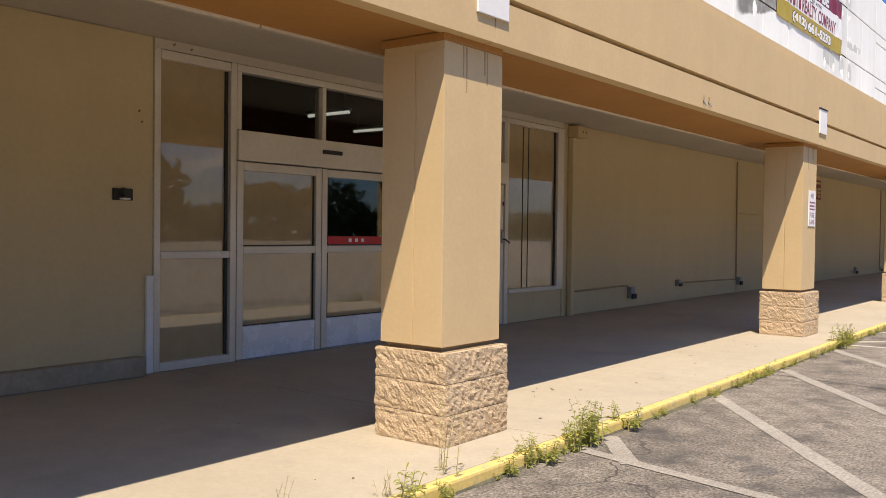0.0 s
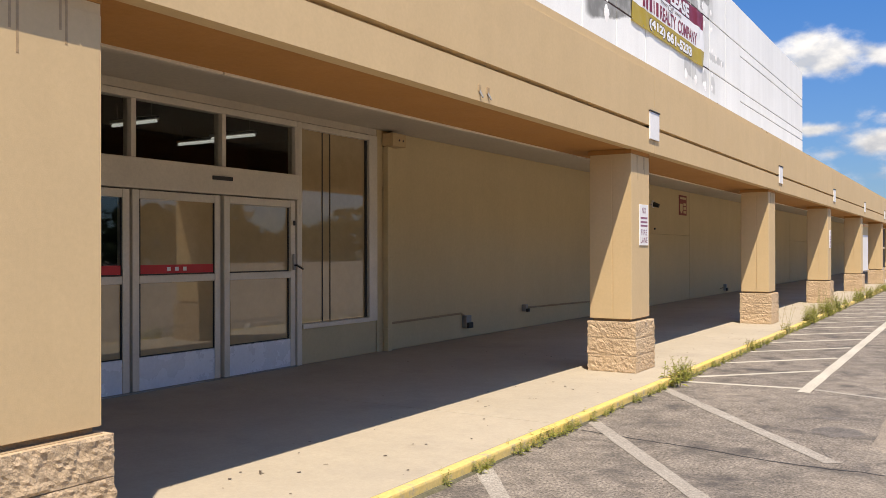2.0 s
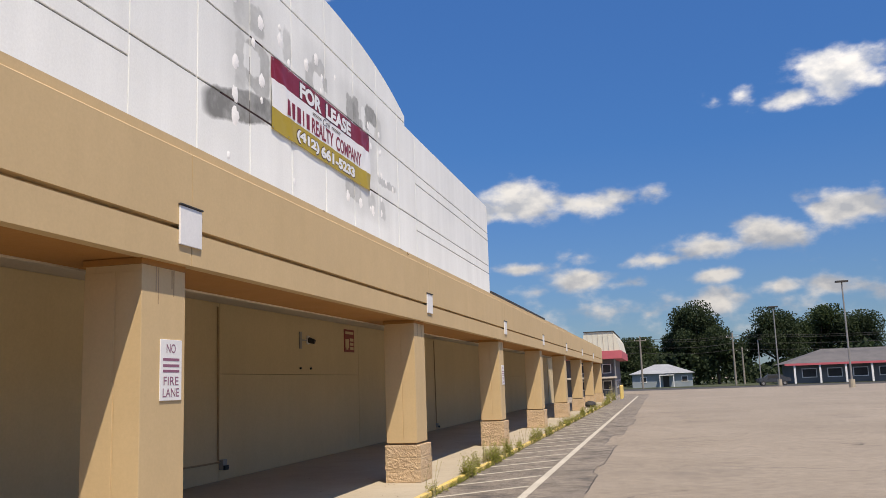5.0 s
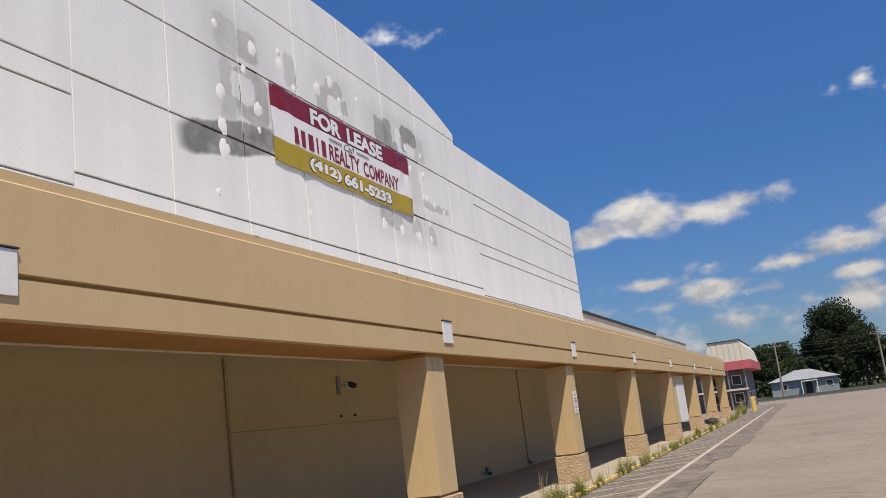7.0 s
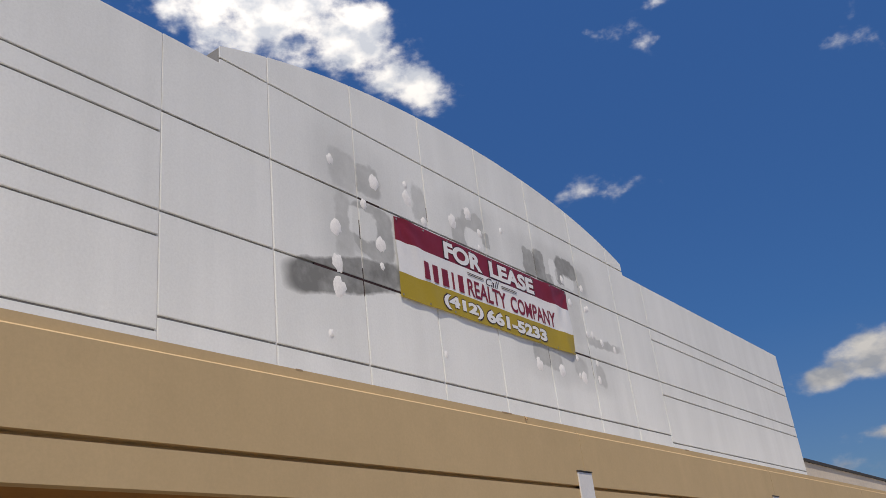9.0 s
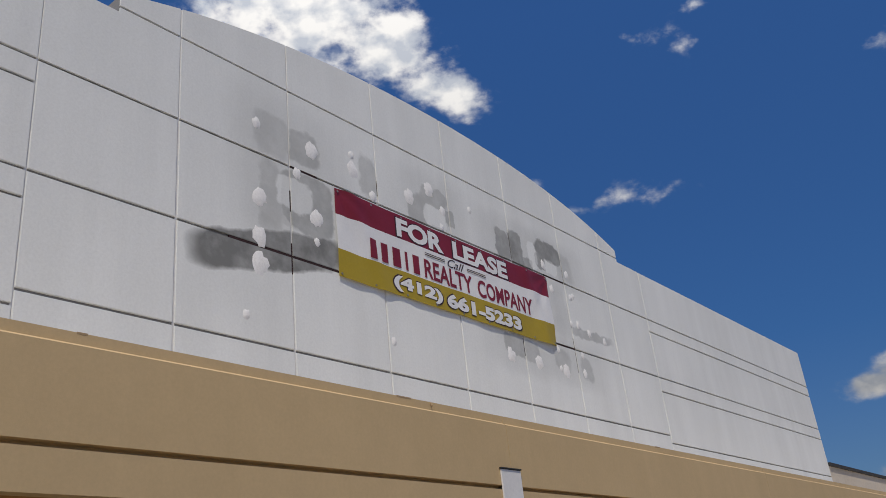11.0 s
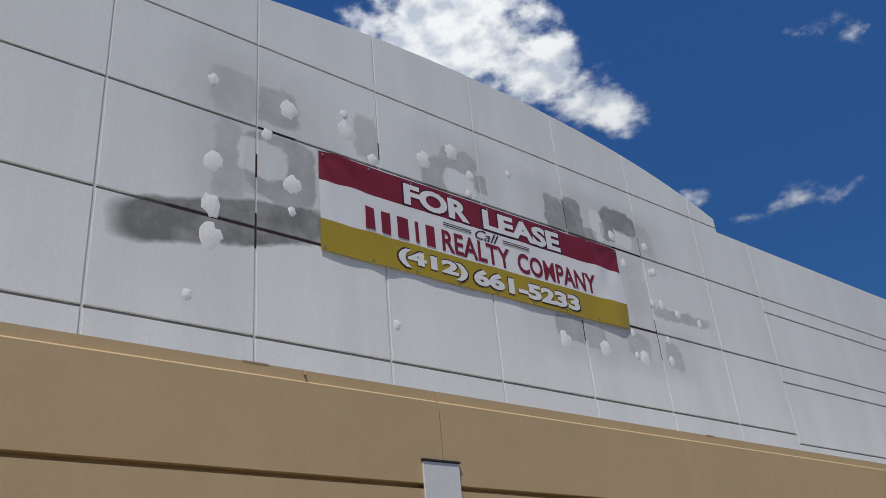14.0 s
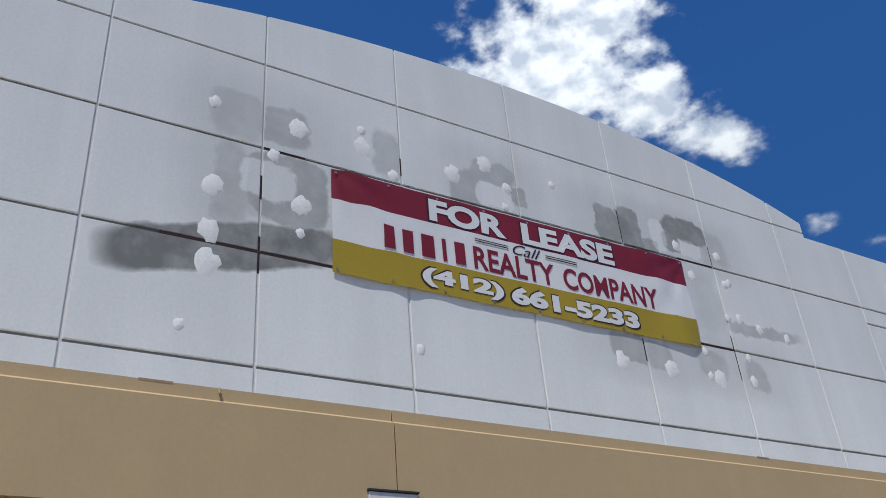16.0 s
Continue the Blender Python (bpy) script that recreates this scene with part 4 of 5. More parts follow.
def ripple(y, z):
    u, v = (y - BY0) / (BY1 - BY0), (z - BZ0) / (BZ1 - BZ0)
    sag = 0.03 * math.sin(u * 3.1416 * 7) * (0.35 + 0.65 * abs(v - 0.5))
    fold = 0.045 * math.exp(-((u - 0.05 - 0.12 * (1 - v)) / 0.03) ** 2) + 0.035 * math.exp(-((u - 0.96 + 0.10 * v) / 0.025) ** 2)
    tug = 0.012 * math.sin((v * 5.0 + u * 24.0)) * math.exp(-u / 0.09) + 0.012 * math.sin((v * 6.0 - u * 26.0)) * math.exp(-(1 - u) / 0.10)
    # creases fanning out of the two upper corners
    for side in (y - BY0, BY1 - y):
        r = math.hypot(side, BZ1 - z)
        tug += 0.016 * math.sin(11.0 * math.atan2(BZ1 - z + 0.02, side + 0.02)) * min(1.0, r / 0.25) * math.exp(-r / 0.75)
    return -7.012 + sag * 0.20 + fold * 0.6 + tug + 0.010 * noise.noise((y * 2.2 + z * 1.6, z * 0.9, 3.0)) + 0.005 * noise.noise((y * 1.7, z * 2.3, 0))


def droop(y, z):
    u = (y - BY0) / (BY1 - BY0)
    low = (BZ1 - z) / (BZ1 - BZ0)
    return z - (0.004 + 0.008 * low) * abs(math.sin(3.1416 * u * 4))


def strip(y0, y1, z0, z1, lift):
    bm = bmesh.new()
    ny, nz = 96, 8
    rows = [[bm.verts.new((ripple(y0 + (y1 - y0) * i / ny, z0 + (z1 - z0) * j / nz) + lift, y0 + (y1 - y0) * i / ny,
                           droop(y0 + (y1 - y0) * i / ny, z0 + (z1 - z0) * j / nz))) for i in range(ny + 1)] for j in range(nz + 1)]
    for j in range(nz):
        for i in range(ny):
            bm.faces.new((rows[j][i], rows[j][i + 1], rows[j + 1][i + 1], rows[j + 1][i]))
    geo = bmesh.ops.extrude_face_region(bm, geom=list(bm.faces))
    bmesh.ops.translate(bm, verts=[v for v in geo["geom"] if isinstance(v, bmesh.types.BMVert)], vec=(-0.004, 0, 0))
    bmesh.ops.recalc_face_normals(bm, faces=bm.faces)
    return bm


banner = thing("banner", "red, white and mustard vinyl banner hung on the white wall", "banner")
part("maroon_band", strip(BY0, BY1, 8.255, BZ1, 0), MAROON, banner, "dark red vinyl band", smooth=True)
part("white_band", strip(BY0, BY1, 7.635, 8.255, 0), BANNER_W, banner, "white vinyl band", smooth=True)
part("mustard_band", strip(BY0, BY1, BZ0, 7.635, 0), MUSTARD, banner, "mustard yellow vinyl band", smooth=True)


def letters(body, y0, y1, z0, z1, material, parent, lift, fat=0.0, place=None, shear=0.0, name="lettering"):
    """Text set flat, fitted into the given span, then laid on the face that place() gives."""
    cu = bpy.data.curves.new(name, "FONT")
    cu.body, cu.offset, cu.shear, cu.resolution_u = body, fat, shear, 4
    tmp = bpy.data.objects.new(name, cu)
    scene.collection.objects.link(tmp)
    bpy.context.view_layer.update()
    me = bpy.data.meshes.new_from_object(tmp.evaluated_get(bpy.context.evaluated_depsgraph_get()))
    bpy.data.objects.remove(tmp)
    bpy.data.curves.remove(cu)
    xs, ys = [v.co.x for v in me.vertices], [v.co.y for v in me.vertices]
    lo, hi, bo, to = min(xs), max(xs), min(ys), max(ys)
    for v in me.vertices:
        y = y0 + (v.co.x - lo) / (hi - lo) * (y1 - y0)
        z = z0 + (v.co.y - bo) / (to - bo) * (z1 - z0)
        v.co = (ripple(y, z) + lift, y, droop(y, z)) if place is None else place(y, z)
    # one object for each letter
    near = list(range(len(me.vertices)))

    def root(i):
        while near[i] != i:
            near[i] = near[near[i]]
            i = near[i]
        return i

    for f in me.polygons:
        for i in f.vertices[1:]:
            near[root(i)] = root(f.vertices[0])
    groups = {}
    for f in me.polygons:
        groups.setdefault(root(f.vertices[0]), []).append(list(f.vertices))
    for faces in groups.values():
        index = {}
        for f in faces:
            for i in f:
                index.setdefault(i, len(index))
        one = bpy.data.meshes.new("letter")
        one.from_pydata([tuple(me.vertices[i].co) for i in index], [], [[index[i] for i in f] for f in faces])
        one.materials.append(material)
        new("letter", one).parent = parent
    bpy.data.meshes.remove(me)


letters("FOR", 23.80, 25.15, 8.262, 8.672, INK, banner, 0.005, 0.056)
letters("FOR", 23.83, 25.12, 8.285, 8.652, BANNER_W, banner, 0.008, 0.046)
letters("LEASE", 25.38, 27.21, 8.262, 8.672, INK, banner, 0.005, 0.056)
letters("LEASE", 25.41, 27.18, 8.285, 8.652, BANNER_W, banner, 0.008, 0.046)
letters("Call", 25.20, 25.72, 8.06, 8.235, INK, banner, 0.005, 0.0, None, 0.45)
letters("REALTY", 24.50, 25.92, 7.675, 8.035, MAROON, banner, 0.006, 0.022)
letters("COMPANY", 26.08, 27.96, 7.675, 8.035, MAROON, banner, 0.006, 0.022)
letters("(412)", 23.62, 24.98, 7.215, 7.545, INK, banner, 0.005, 0.056)
letters("(412)", 23.65, 24.95, 7.235, 7.525, BANNER_W, banner, 0.008, 0.052)
letters("661-5233", 25.05, 27.48, 7.225, 7.545, INK, banner, 0.005, 0.056)
letters("661-5233", 25.08, 27.45, 7.245, 7.525, BANNER_W, banner, 0.008, 0.052)
for a, b in ((23.09, 23.25), (23.38, 23.54), (23.67, 23.87), (24.00, 24.06), (24.20, 24.36)):  # the firm's own name, as plain bars
    part("name_bar", strip(a, b, 7.68, 8.03, 0.010), MAROON, banner)
for y0, y1 in ((24.55, 25.12), (25.80, 26.38)):
    for z in (8.125, 8.16):
        part("rule", strip(y0, y1, z, z + 0.012, 0.010), INK, banner)
for i in range(9):
    y = BY0 + 0.06 + (BY1 - BY0 - 0.12) * i / 8
    for z in (BZ0 + 0.05, BZ1 - 0.05):
        part("eyelet", rod(bmesh.new(), (-7.04, y, droop(y, z)), (ripple(y, z) + 0.008, y, droop(y, z)), 0.02, sides=8), STEEL, banner)

# ---- notices and fittings ----
notice = thing("notice_board", "white fire lane notice with red letters fixed to a column", "sign")
cy = FIRST + BAY + 0.07
part("board", B(-3.5535, cy + 0.20, 1.76, -3.545, cy + 0.53, 2.26, bevel=0.003), WHITE, notice)
flat = lambda y, z: (-3.5435, y, z)
letters("NO", cy + 0.29, cy + 0.43, 2.15, 2.225, NOTICE_INK, notice, 0, 0.005, flat)
letters("FIRE", cy + 0.25, cy + 0.48, 1.885, 1.955, NOTICE_INK, notice, 0, 0.005, flat)
letters("LANE", cy + 0.24, cy + 0.49, 1.79, 1.86, NOTICE_INK, notice, 0, 0.005, flat)
for z in (2.085, 2.035, 1.99):
    part("text_bar", B(-3.5448, cy + 0.24, z, -3.5435, cy + 0.49, z + 0.022), NOTICE_INK, notice)
copy_thing(notice, pose(0, BAY * 2, 0))

poster = thing("wall_sign", "red wall sign with worn white markings on the tan wall", "sign")
part("board", B(-7.397, 27.45, 2.73, -7.38, 28.19, 3.31, bevel=0.004), SIGN_RED, poster)
for y, z, w, h in ((27.52, 3.19, 0.60, 0.065), (27.52, 2.84, 0.26, 0.22), (27.58, 2.79, 0.14, 0.06), (27.86, 2.79, 0.26, 0.075), (27.86, 2.90, 0.26, 0.075), (27.86, 3.01, 0.26, 0.075)):
    part("marking", B(-7.3795, y, z, -7.377, y + w, z + h), TAN_BACK, poster)

alarm = thing("alarm_box", "small dark bell box with a white label on the tan wall", "alarm box")
part("backplate", B(-7.397, 4.45, 1.88, -7.375, 4.65, 1.99, bevel=0.006), DARK, alarm)
part("bell", rod(bmesh.new(), (-7.375, 4.55, 1.95), (-7.31, 4.55, 1.95), 0.048, 0.036, 16), DARK, alarm)
part("label_plate", B(-7.374, 4.51, 1.886, -7.32, 4.59, 1.902, bevel=0.003), WHITE, alarm)
for y, z in ((4.72, 2.72), (4.75, 2.62), (5.1, 3.40), (5.3, 3.385)):
    tagged(part("bolt", rod(bmesh.new(), (-7.40, y, z), (-7.375, y, z + 0.006), 0.009, sides=8), PIPE), "rusty bolt end in the tan wall", "bolt", "bolts on the wall")

pipe = thing("downspout", "tan painted downspout with a box head beside the window", "downspout")
part("pipe", B(-7.395, 12.74, WZ + 0.005, -7.30, 12.84, 3.205, bevel=0.012), TAN_BACK, pipe)
part("box_head", B(-7.396, 12.72, 3.21, -7.20, 13.06, 3.40, bevel=0.012), TAN, pipe)
for z in (0.55, 1.6, 2.6):
    part("clamp", B(-7.398, 12.725, z, -7.292, 12.855, z + 0.03, bevel=0.004), TAN_BACK, pipe)
for y in (12.88, 12.98):
    part("screw", rod(bmesh.new(), (-7.20, y, 3.30), (-7.192, y, 3.30), 0.014, sides=8), DARK, pipe)


def conduit(pts, label, boxes):
    c = thing("conduit", label, "conduit", "conduits on the wall")
    for i in range(len(pts) - 1):
        part("pipe", rod(bmesh.new(), pts[i], pts[i + 1], 0.016, sides=8), PIPE, c)
    for y, z, s in boxes:
        b = part("outlet_box", B(-7.397, y - s, z - s * 1.2, -7.31, y + s, z + s * 1.2, bevel=0.01), STEEL, c, "dull grey outlet box with an open cover")
        part("cover", B(-7.312, y - s * 0.9, z - s * 1.3, -7.27, y + s * 0.9, z - s * 0.2, bevel=0.006), DARK, b)
    return c


conduit([(-7.38, 12.82, 0.64), (-7.38, 14.95, 0.66), (-7.38, 15.10, 0.60)], "thin tan conduit ending in a wall outlet box", [(15.10, 0.52, 0.085)])
conduit([(-7.38, 17.35, 0.62), (-7.38, 20.92, 0.57)], "thin tan conduit between two small outlet boxes", [(17.30, 0.62, 0.055), (20.96, 0.53, 0.075)])
conduit([(-7.38, 20.84, 0.60), (-7.38, 20.80, 3.36)], "tall thin conduit up the tan wall", [])
conduit([(-7.38, 32.2, 0.42), (-7.38, 32.9, 0.48)], "short conduit stub at the foot of the wall", [(32.7, 0.45, 0.09)])
conduit([(-7.38, 36.70, 0.45), (-7.38, 36.66, 3.38)], "tall thin conduit up the tan wall", [(36.72, 0.40, 0.06)])
# dome camera beside its bracket, not a light source
fit_camera = thing("wall_camera", "dark dome camera with a bracket on the tan wall", "wall lamp")
part("bracket", B(-7.398, 24.55, 2.72, -7.37, 24.68, 3.10, bevel=0.008), STEEL, fit_camera)
part("head", rod(bmesh.new(), (-7.37, 25.05, 2.93), (-7.22, 25.05, 2.88), 0.07, 0.05, 12), DARK, fit_camera)
part("plate", rod(bmesh.new(), (-7.398, 25.05, 2.93), (-7.365, 25.05, 2.93), 0.10, sides=12), WHITE, fit_camera)
part("arm", B(-7.396, 24.685, 2.90, -7.375, 24.96, 2.93), STEEL, fit_camera)
for y in (24.6, 25.2):
    tagged(part("bolt", rod(bmesh.new(), (-7.40, y, 2.28), (-7.36, y, 2.29), 0.025, sides=8), DARK), "rusty bolt end in the tan wall", "bolt", "bolts on the wall")

bag = part("rubbish_bag", bmesh.new(), DARK)
bm = bmesh.new()
bmesh.ops.create_icosphere(bm, subdivisions=3, radius=0.32, matrix=Matrix.Translation((-3.55, 57.2, WZ + 0.17)) @ Matrix.Diagonal((1.1, 1.6, 0.55, 1)))
for v in bm.verts:
    v.co.z = max(WZ, v.co.z + 0.05 * noise.noise(v.co * 6))
bm.to_mesh(bag.data)
bm.free()
tagged(bag, "dark slumped rubbish bag on the walk", "rubbish bag")


hook = thing("hook", "pair of small rusted hooks on the fascia edge", "hook")
for y in (8.56, 8.70):
    part("prong", rod(bmesh.new(), (-3.472, y, 2.985), (-3.44, y + 0.01, 2.925), 0.012, 0.006, 8), STEEL, hook)
    part("root", B(-3.472, y - 0.02, 2.975, -3.462, y + 0.02, 3.03, bevel=0.003), PIPE, hook)

for y0, y1 in ((19.45, 19.66), (24.9, 25.05), (16.2, 16.28)):
    tagged(part("paint_chip", B(-3.506, y0, 3.979, -3.5035, y1, 3.995), PIPE), "brown chip of bare stucco at the fascia top", "paint chip", "chips on the fascia")
tagged(part("nail", rod(bmesh.new(), (-3.51, 19.95, 3.99), (-3.48, 19.95, 3.945), 0.009, sides=6), PIPE), "rusty nail in the fascia top edge", "nail")

# small dark droppings and dry leaves on the walk
r = random.Random(21)
verts, faces = [], []
for _ in range(190):
    cx, cy2 = r.uniform(-6.6, -3.25), r.uniform(1.0, 30)
    if r.random() < 0.6:
        cx = r.uniform(-4.4, -3.25)
    for _ in range(r.choice((1, 1, 2, 3))):
        px, py, s0 = cx + r.uniform(-0.12, 0.12), cy2 + r.uniform(-0.12, 0.12), r.uniform(0.006, 0.014)
        k = len(verts)
        for i in range(6):
            t = i * 1.047
            verts.append((px + s0 * math.cos(t) * r.uniform(0.6, 1.3), py + s0 * math.sin(t) * r.uniform(0.6, 1.6), WZ + 0.004 + r.uniform(0, 0.003)))
        faces.append(tuple(range(k, k + 6)))
me = bpy.data.meshes.new("leaf_litter")
me.from_pydata(verts, [], faces)
me.materials.append(BARK)
tagged(new("leaf_litter", me), "scattered dark crumbs and dry leaf bits on the walk", "litter", "", "stuff")


# ---- weeds along the kerb ----
def weed(seed, height, stems, dry):
    r = random.Random(seed)
    w = thing("weed", "dry straw coloured weed growing from the kerb joint" if dry else "green bushy weed growing from the kerb joint", "weed", "weeds along the kerb")
    sv, sf, lv, lf = [], [], [], []
    for _ in range(stems):
        a, lean = r.uniform(0, 6.283), r.uniform(0.05, 0.45)
        h = height * r.uniform(0.55, 1.0)
        base = Vector((r.uniform(-0.05, 0.05), r.uniform(-0.12, 0.12), 0))
        pts = []
        for i in range(5):
            t = i / 4
            pts.append(base + Vector((math.cos(a) * lean * h * t * t, math.sin(a) * lean * h * t * t, h * t)))
        for i in range(4):
            p, q = pts[i], pts[i + 1]
            rad = 0.004 * (1 - 0.7 * i / 4)
            k = len(sv)
            for c in (p, q):
                for s in range(3):
                    sv.append((c.x + rad * math.cos(s * 2.094), c.y + rad * math.sin(s * 2.094), c.z))
            for s in range(3):
                sf.append((k + s, k + (s + 1) % 3, k + 3 + (s + 1) % 3, k + 3 + s))
        for _ in range(int(h * (28 if dry else 75))):
            t = r.uniform(0.15, 1.0)
            i = min(3, int(t * 4))
            c = pts[i].lerp(pts[i + 1], t * 4 - i)
            d = Vector((r.gauss(0, 1), r.gauss(0, 1), r.uniform(-0.1, 0.9))).normalized()
            size = r.uniform(0.035, 0.085) * (1.15 - 0.6 * t) * (0.6 if dry else 1.0)
            side = d.cross(Vector((0, 0, 1)) if abs(d.z) < 0.9 else Vector((1, 0, 0))).normalized() * size * 0.17
            k = len(lv)
            tip = c + d * size - Vector((0, 0, size * 0.25))
            m = c + d * size * 0.55
            lv += [tuple(c), tuple(m + side), tuple(tip), tuple(m - side)]
            lf.append((k, k + 1, k + 2, k + 3))
    for name, v, f, m in (("stem_tuft", sv, sf, STRAW), ("foliage", lv, lf, STRAW if dry else WEED)):
        me = bpy.data.meshes.new(name)
        me.from_pydata(v, [], f)
        me.materials.append(m)
        ob = new(name, me)
        ob.parent, ob["kind"] = w, "stuff"
    return w


kinds = [weed(1, 0.42, 14, False), weed(2, 0.30, 12, False), weed(3, 0.55, 5, True), weed(4, 0.22, 10, False), weed(5, 0.38, 9, True)]
r = random.Random(11)
spots = [(-3.02, 5.36, 0, 0.8), (-3.03, 5.20, 1, 0.8), (-3.03, 5.55, 3, 1.1), (-3.04, 4.62, 1, 0.8), (-3.02, 4.75, 3, 0.8), (-3.04, 5.95, 3, 0.9),
         (-3.16, 3.95, 2, 1.0), (-3.08, 3.55, 3, 0.9), (-3.12, 3.42, 4, 0.6), (-3.22, 2.75, 2, 0.6), (-3.02, 4.4, 3, 0.6),
         (-3.02, 12.5, 0, 0.95), (-3.03, 12.85, 1, 0.9), (-3.03, 12.2, 3, 1.1), (-3.06, 13.1, 4, 1.0), (-3.03, 16.1, 4, 1.0), (-3.03, 16.3, 1, 0.8),
         (-3.03, 19.2, 2, 1.1), (-3.04, 19.35, 1, 1.0), (-3.03, 21.6, 0, 1.2), (-3.02, 21.9, 0, 1.3), (-3.05, 22.3, 1, 1.2), (-3.02, 8.9, 3, 0.5), (-3.03, 7.3, 3, 0.45)]
for _ in range(115):
    y = 22.8 + 45 * r.random() ** 1.3
    spots.append((-3.03 + r.uniform(-0.08, 0.04), y, r.choice((0, 0, 1, 1, 2, 4)), r.uniform(0.8, 1.4)))
for _ in range(150):
    spots.append((-3.015 + r.uniform(-0.015, 0.02), 2.5 + 25 * r.random(), 3, r.uniform(0.20, 0.50)))
for _ in range(10):
    spots.append((-3.2 + r.uniform(-0.3, 0.3), r.uniform(71.5, 80), r.choice((0, 2)), r.uniform(1.6, 2.4)))
used = set()
for x, y, k, s in spots:
    m = Matrix.Translation((x, y, GZ + 0.004)) @ Matrix.Rotation(r.uniform(0, 6.28), 4, "Z") @ Matrix.Scale(s, 4)
    if k in used:
        o = copy_thing(kinds[k], m)
    else:
        used.add(k)
        kinds[k].matrix_world = m


# ---- beyond: shops, houses, trees, poles ----
def tree(x, y, h, w, seed, leaf, count=5200, size=0.42, label="tall dark green leafy tree beyond the car park"):
    rr = np.random.RandomState(seed)
    t = thing("tree", label, "tree", "trees beyond the car park")
    bm = bmesh.new()
    rod(bm, (x, y, GZ), (x, y, GZ + h * 0.45), w * 0.035, w * 0.022, 8)
    lobes = []
    for i in range(13):
        a = rr.uniform(0, 6.283)
        e = rr.uniform(0.30, 0.86)
        rad = w * 0.5 * rr.uniform(0.25, 0.72) * (1.15 - abs(e - 0.5))
        c = np.array([x + math.cos(a) * rad, y + math.sin(a) * rad, GZ + h * e])
        s = w * rr.uniform(0.15, 0.25)
        lobes.append((c, s))
        rod(bm, (x, y, GZ + h * rr.uniform(0.2, 0.42)), tuple(c), w * 0.014, w * 0.005, 6)
    lobes.append((np.array([x, y, GZ + h * 0.80]), w * 0.20))
    lobes.append((np.array([x, y, GZ + h * 0.55]), w * 0.27))
    part("trunk", bm, BARK, t)
    n = count
    pick = rr.randint(0, len(lobes), n)
    d = rr.normal(size=(n, 3))
    d /= np.linalg.norm(d, axis=1)[:, None]
    rad = rr.uniform(0.12, 1.08, n) ** 0.6
    cen = np.array([lobes[i][0] for i in pick]) + d * (np.array([lobes[i][1] for i in pick]) * rad)[:, None]
    cen[:, 2] = np.clip(cen[:, 2], GZ + h * 0.10, GZ + h)
    u = rr.normal(size=(n, 3))
    u /= np.linalg.norm(u, axis=1)[:, None]
    v = np.cross(u, rr.normal(size=(n, 3)))
    v /= np.linalg.norm(v, axis=1)[:, None]
    s = size * rr.uniform(0.5, 1.2, n)[:, None]
    verts = np.concatenate([cen - u * s, cen - v * s * 0.6, cen + u * s, cen + v * s * 0.6], axis=1).reshape(-1, 3)
    me = bpy.data.meshes.new("crown")
    me.from_pydata(verts.tolist(), [], np.arange(4 * n).reshape(-1, 4).tolist())
    me.materials.append(leaf)
    new("crown", me).parent = t
    return t


tree(7.0, 172, 15.0, 13.0, 1, LEAF, 20000, 0.24)
tree(10.5, 168, 10.5, 10.0, 2, LEAF, 13000, 0.24)
tree(4.5, 176, 11.5, 9.0, 3, LEAF, 11000, 0.24)
tree(-2.5, 178, 9.3, 9.0, 4, LEAF_PALE, 11000, 0.24, "paler green leafy tree behind the small house")
tree(-6.5, 170, 8.6, 9.0, 5, LEAF, 11000, 0.24)
tree(-12, 175, 9.0, 11.0, 6, LEAF, 9000, 0.26)
tree(22.5, 185, 14.2, 14.0, 7, LEAF, 17000, 0.25)
tree(31.0, 190, 14.5, 13.0, 8, LEAF_PALE, 16000, 0.25)
tree(38.0, 188, 13.0, 12.0, 9, LEAF, 12000, 0.25)
tree(16.2, 190, 7.5, 9.0, 10, LEAF, 9000, 0.24)
for i in range(9):
    tree(62 + (i % 3) * 5, -34 + i * 11, 12.5 + (i * 7) % 4, 13.0, 20 + i, LEAF, 1800, 0.75, "distant leafy tree across the car park")


rr = np.random.RandomState(78)
n = 9000
py = rr.uniform(-90, 120, n)
top = 6.0 + 1.8 * np.sin(py * 0.17) + 1.0 * np.sin(py * 0.43 + 1.0)
cen = np.stack([70 + rr.uniform(0, 8, n), py, GZ + top * rr.uniform(0.0, 1.0, n) ** 0.8], axis=1)
u = rr.normal(size=(n, 3))
u /= np.linalg.norm(u, axis=1)[:, None]
v = np.cross(u, rr.normal(size=(n, 3)))
v /= np.linalg.norm(v, axis=1)[:, None]
s = 0.9 * rr.uniform(0.5, 1.3, n)[:, None]
me = bpy.data.meshes.new("hedge")
me.from_pydata(np.concatenate([cen - u * s, cen - v * s * 0.6, cen + u * s, cen + v * s * 0.6], axis=1).reshape(-1, 3).tolist(), [], np.arange(4 * n).reshape(-1, 4).tolist())
me.materials.append(LEAF)
tagged(new("hedge", me), "dark leafy hedge across the car park", "hedge", "", "stuff")

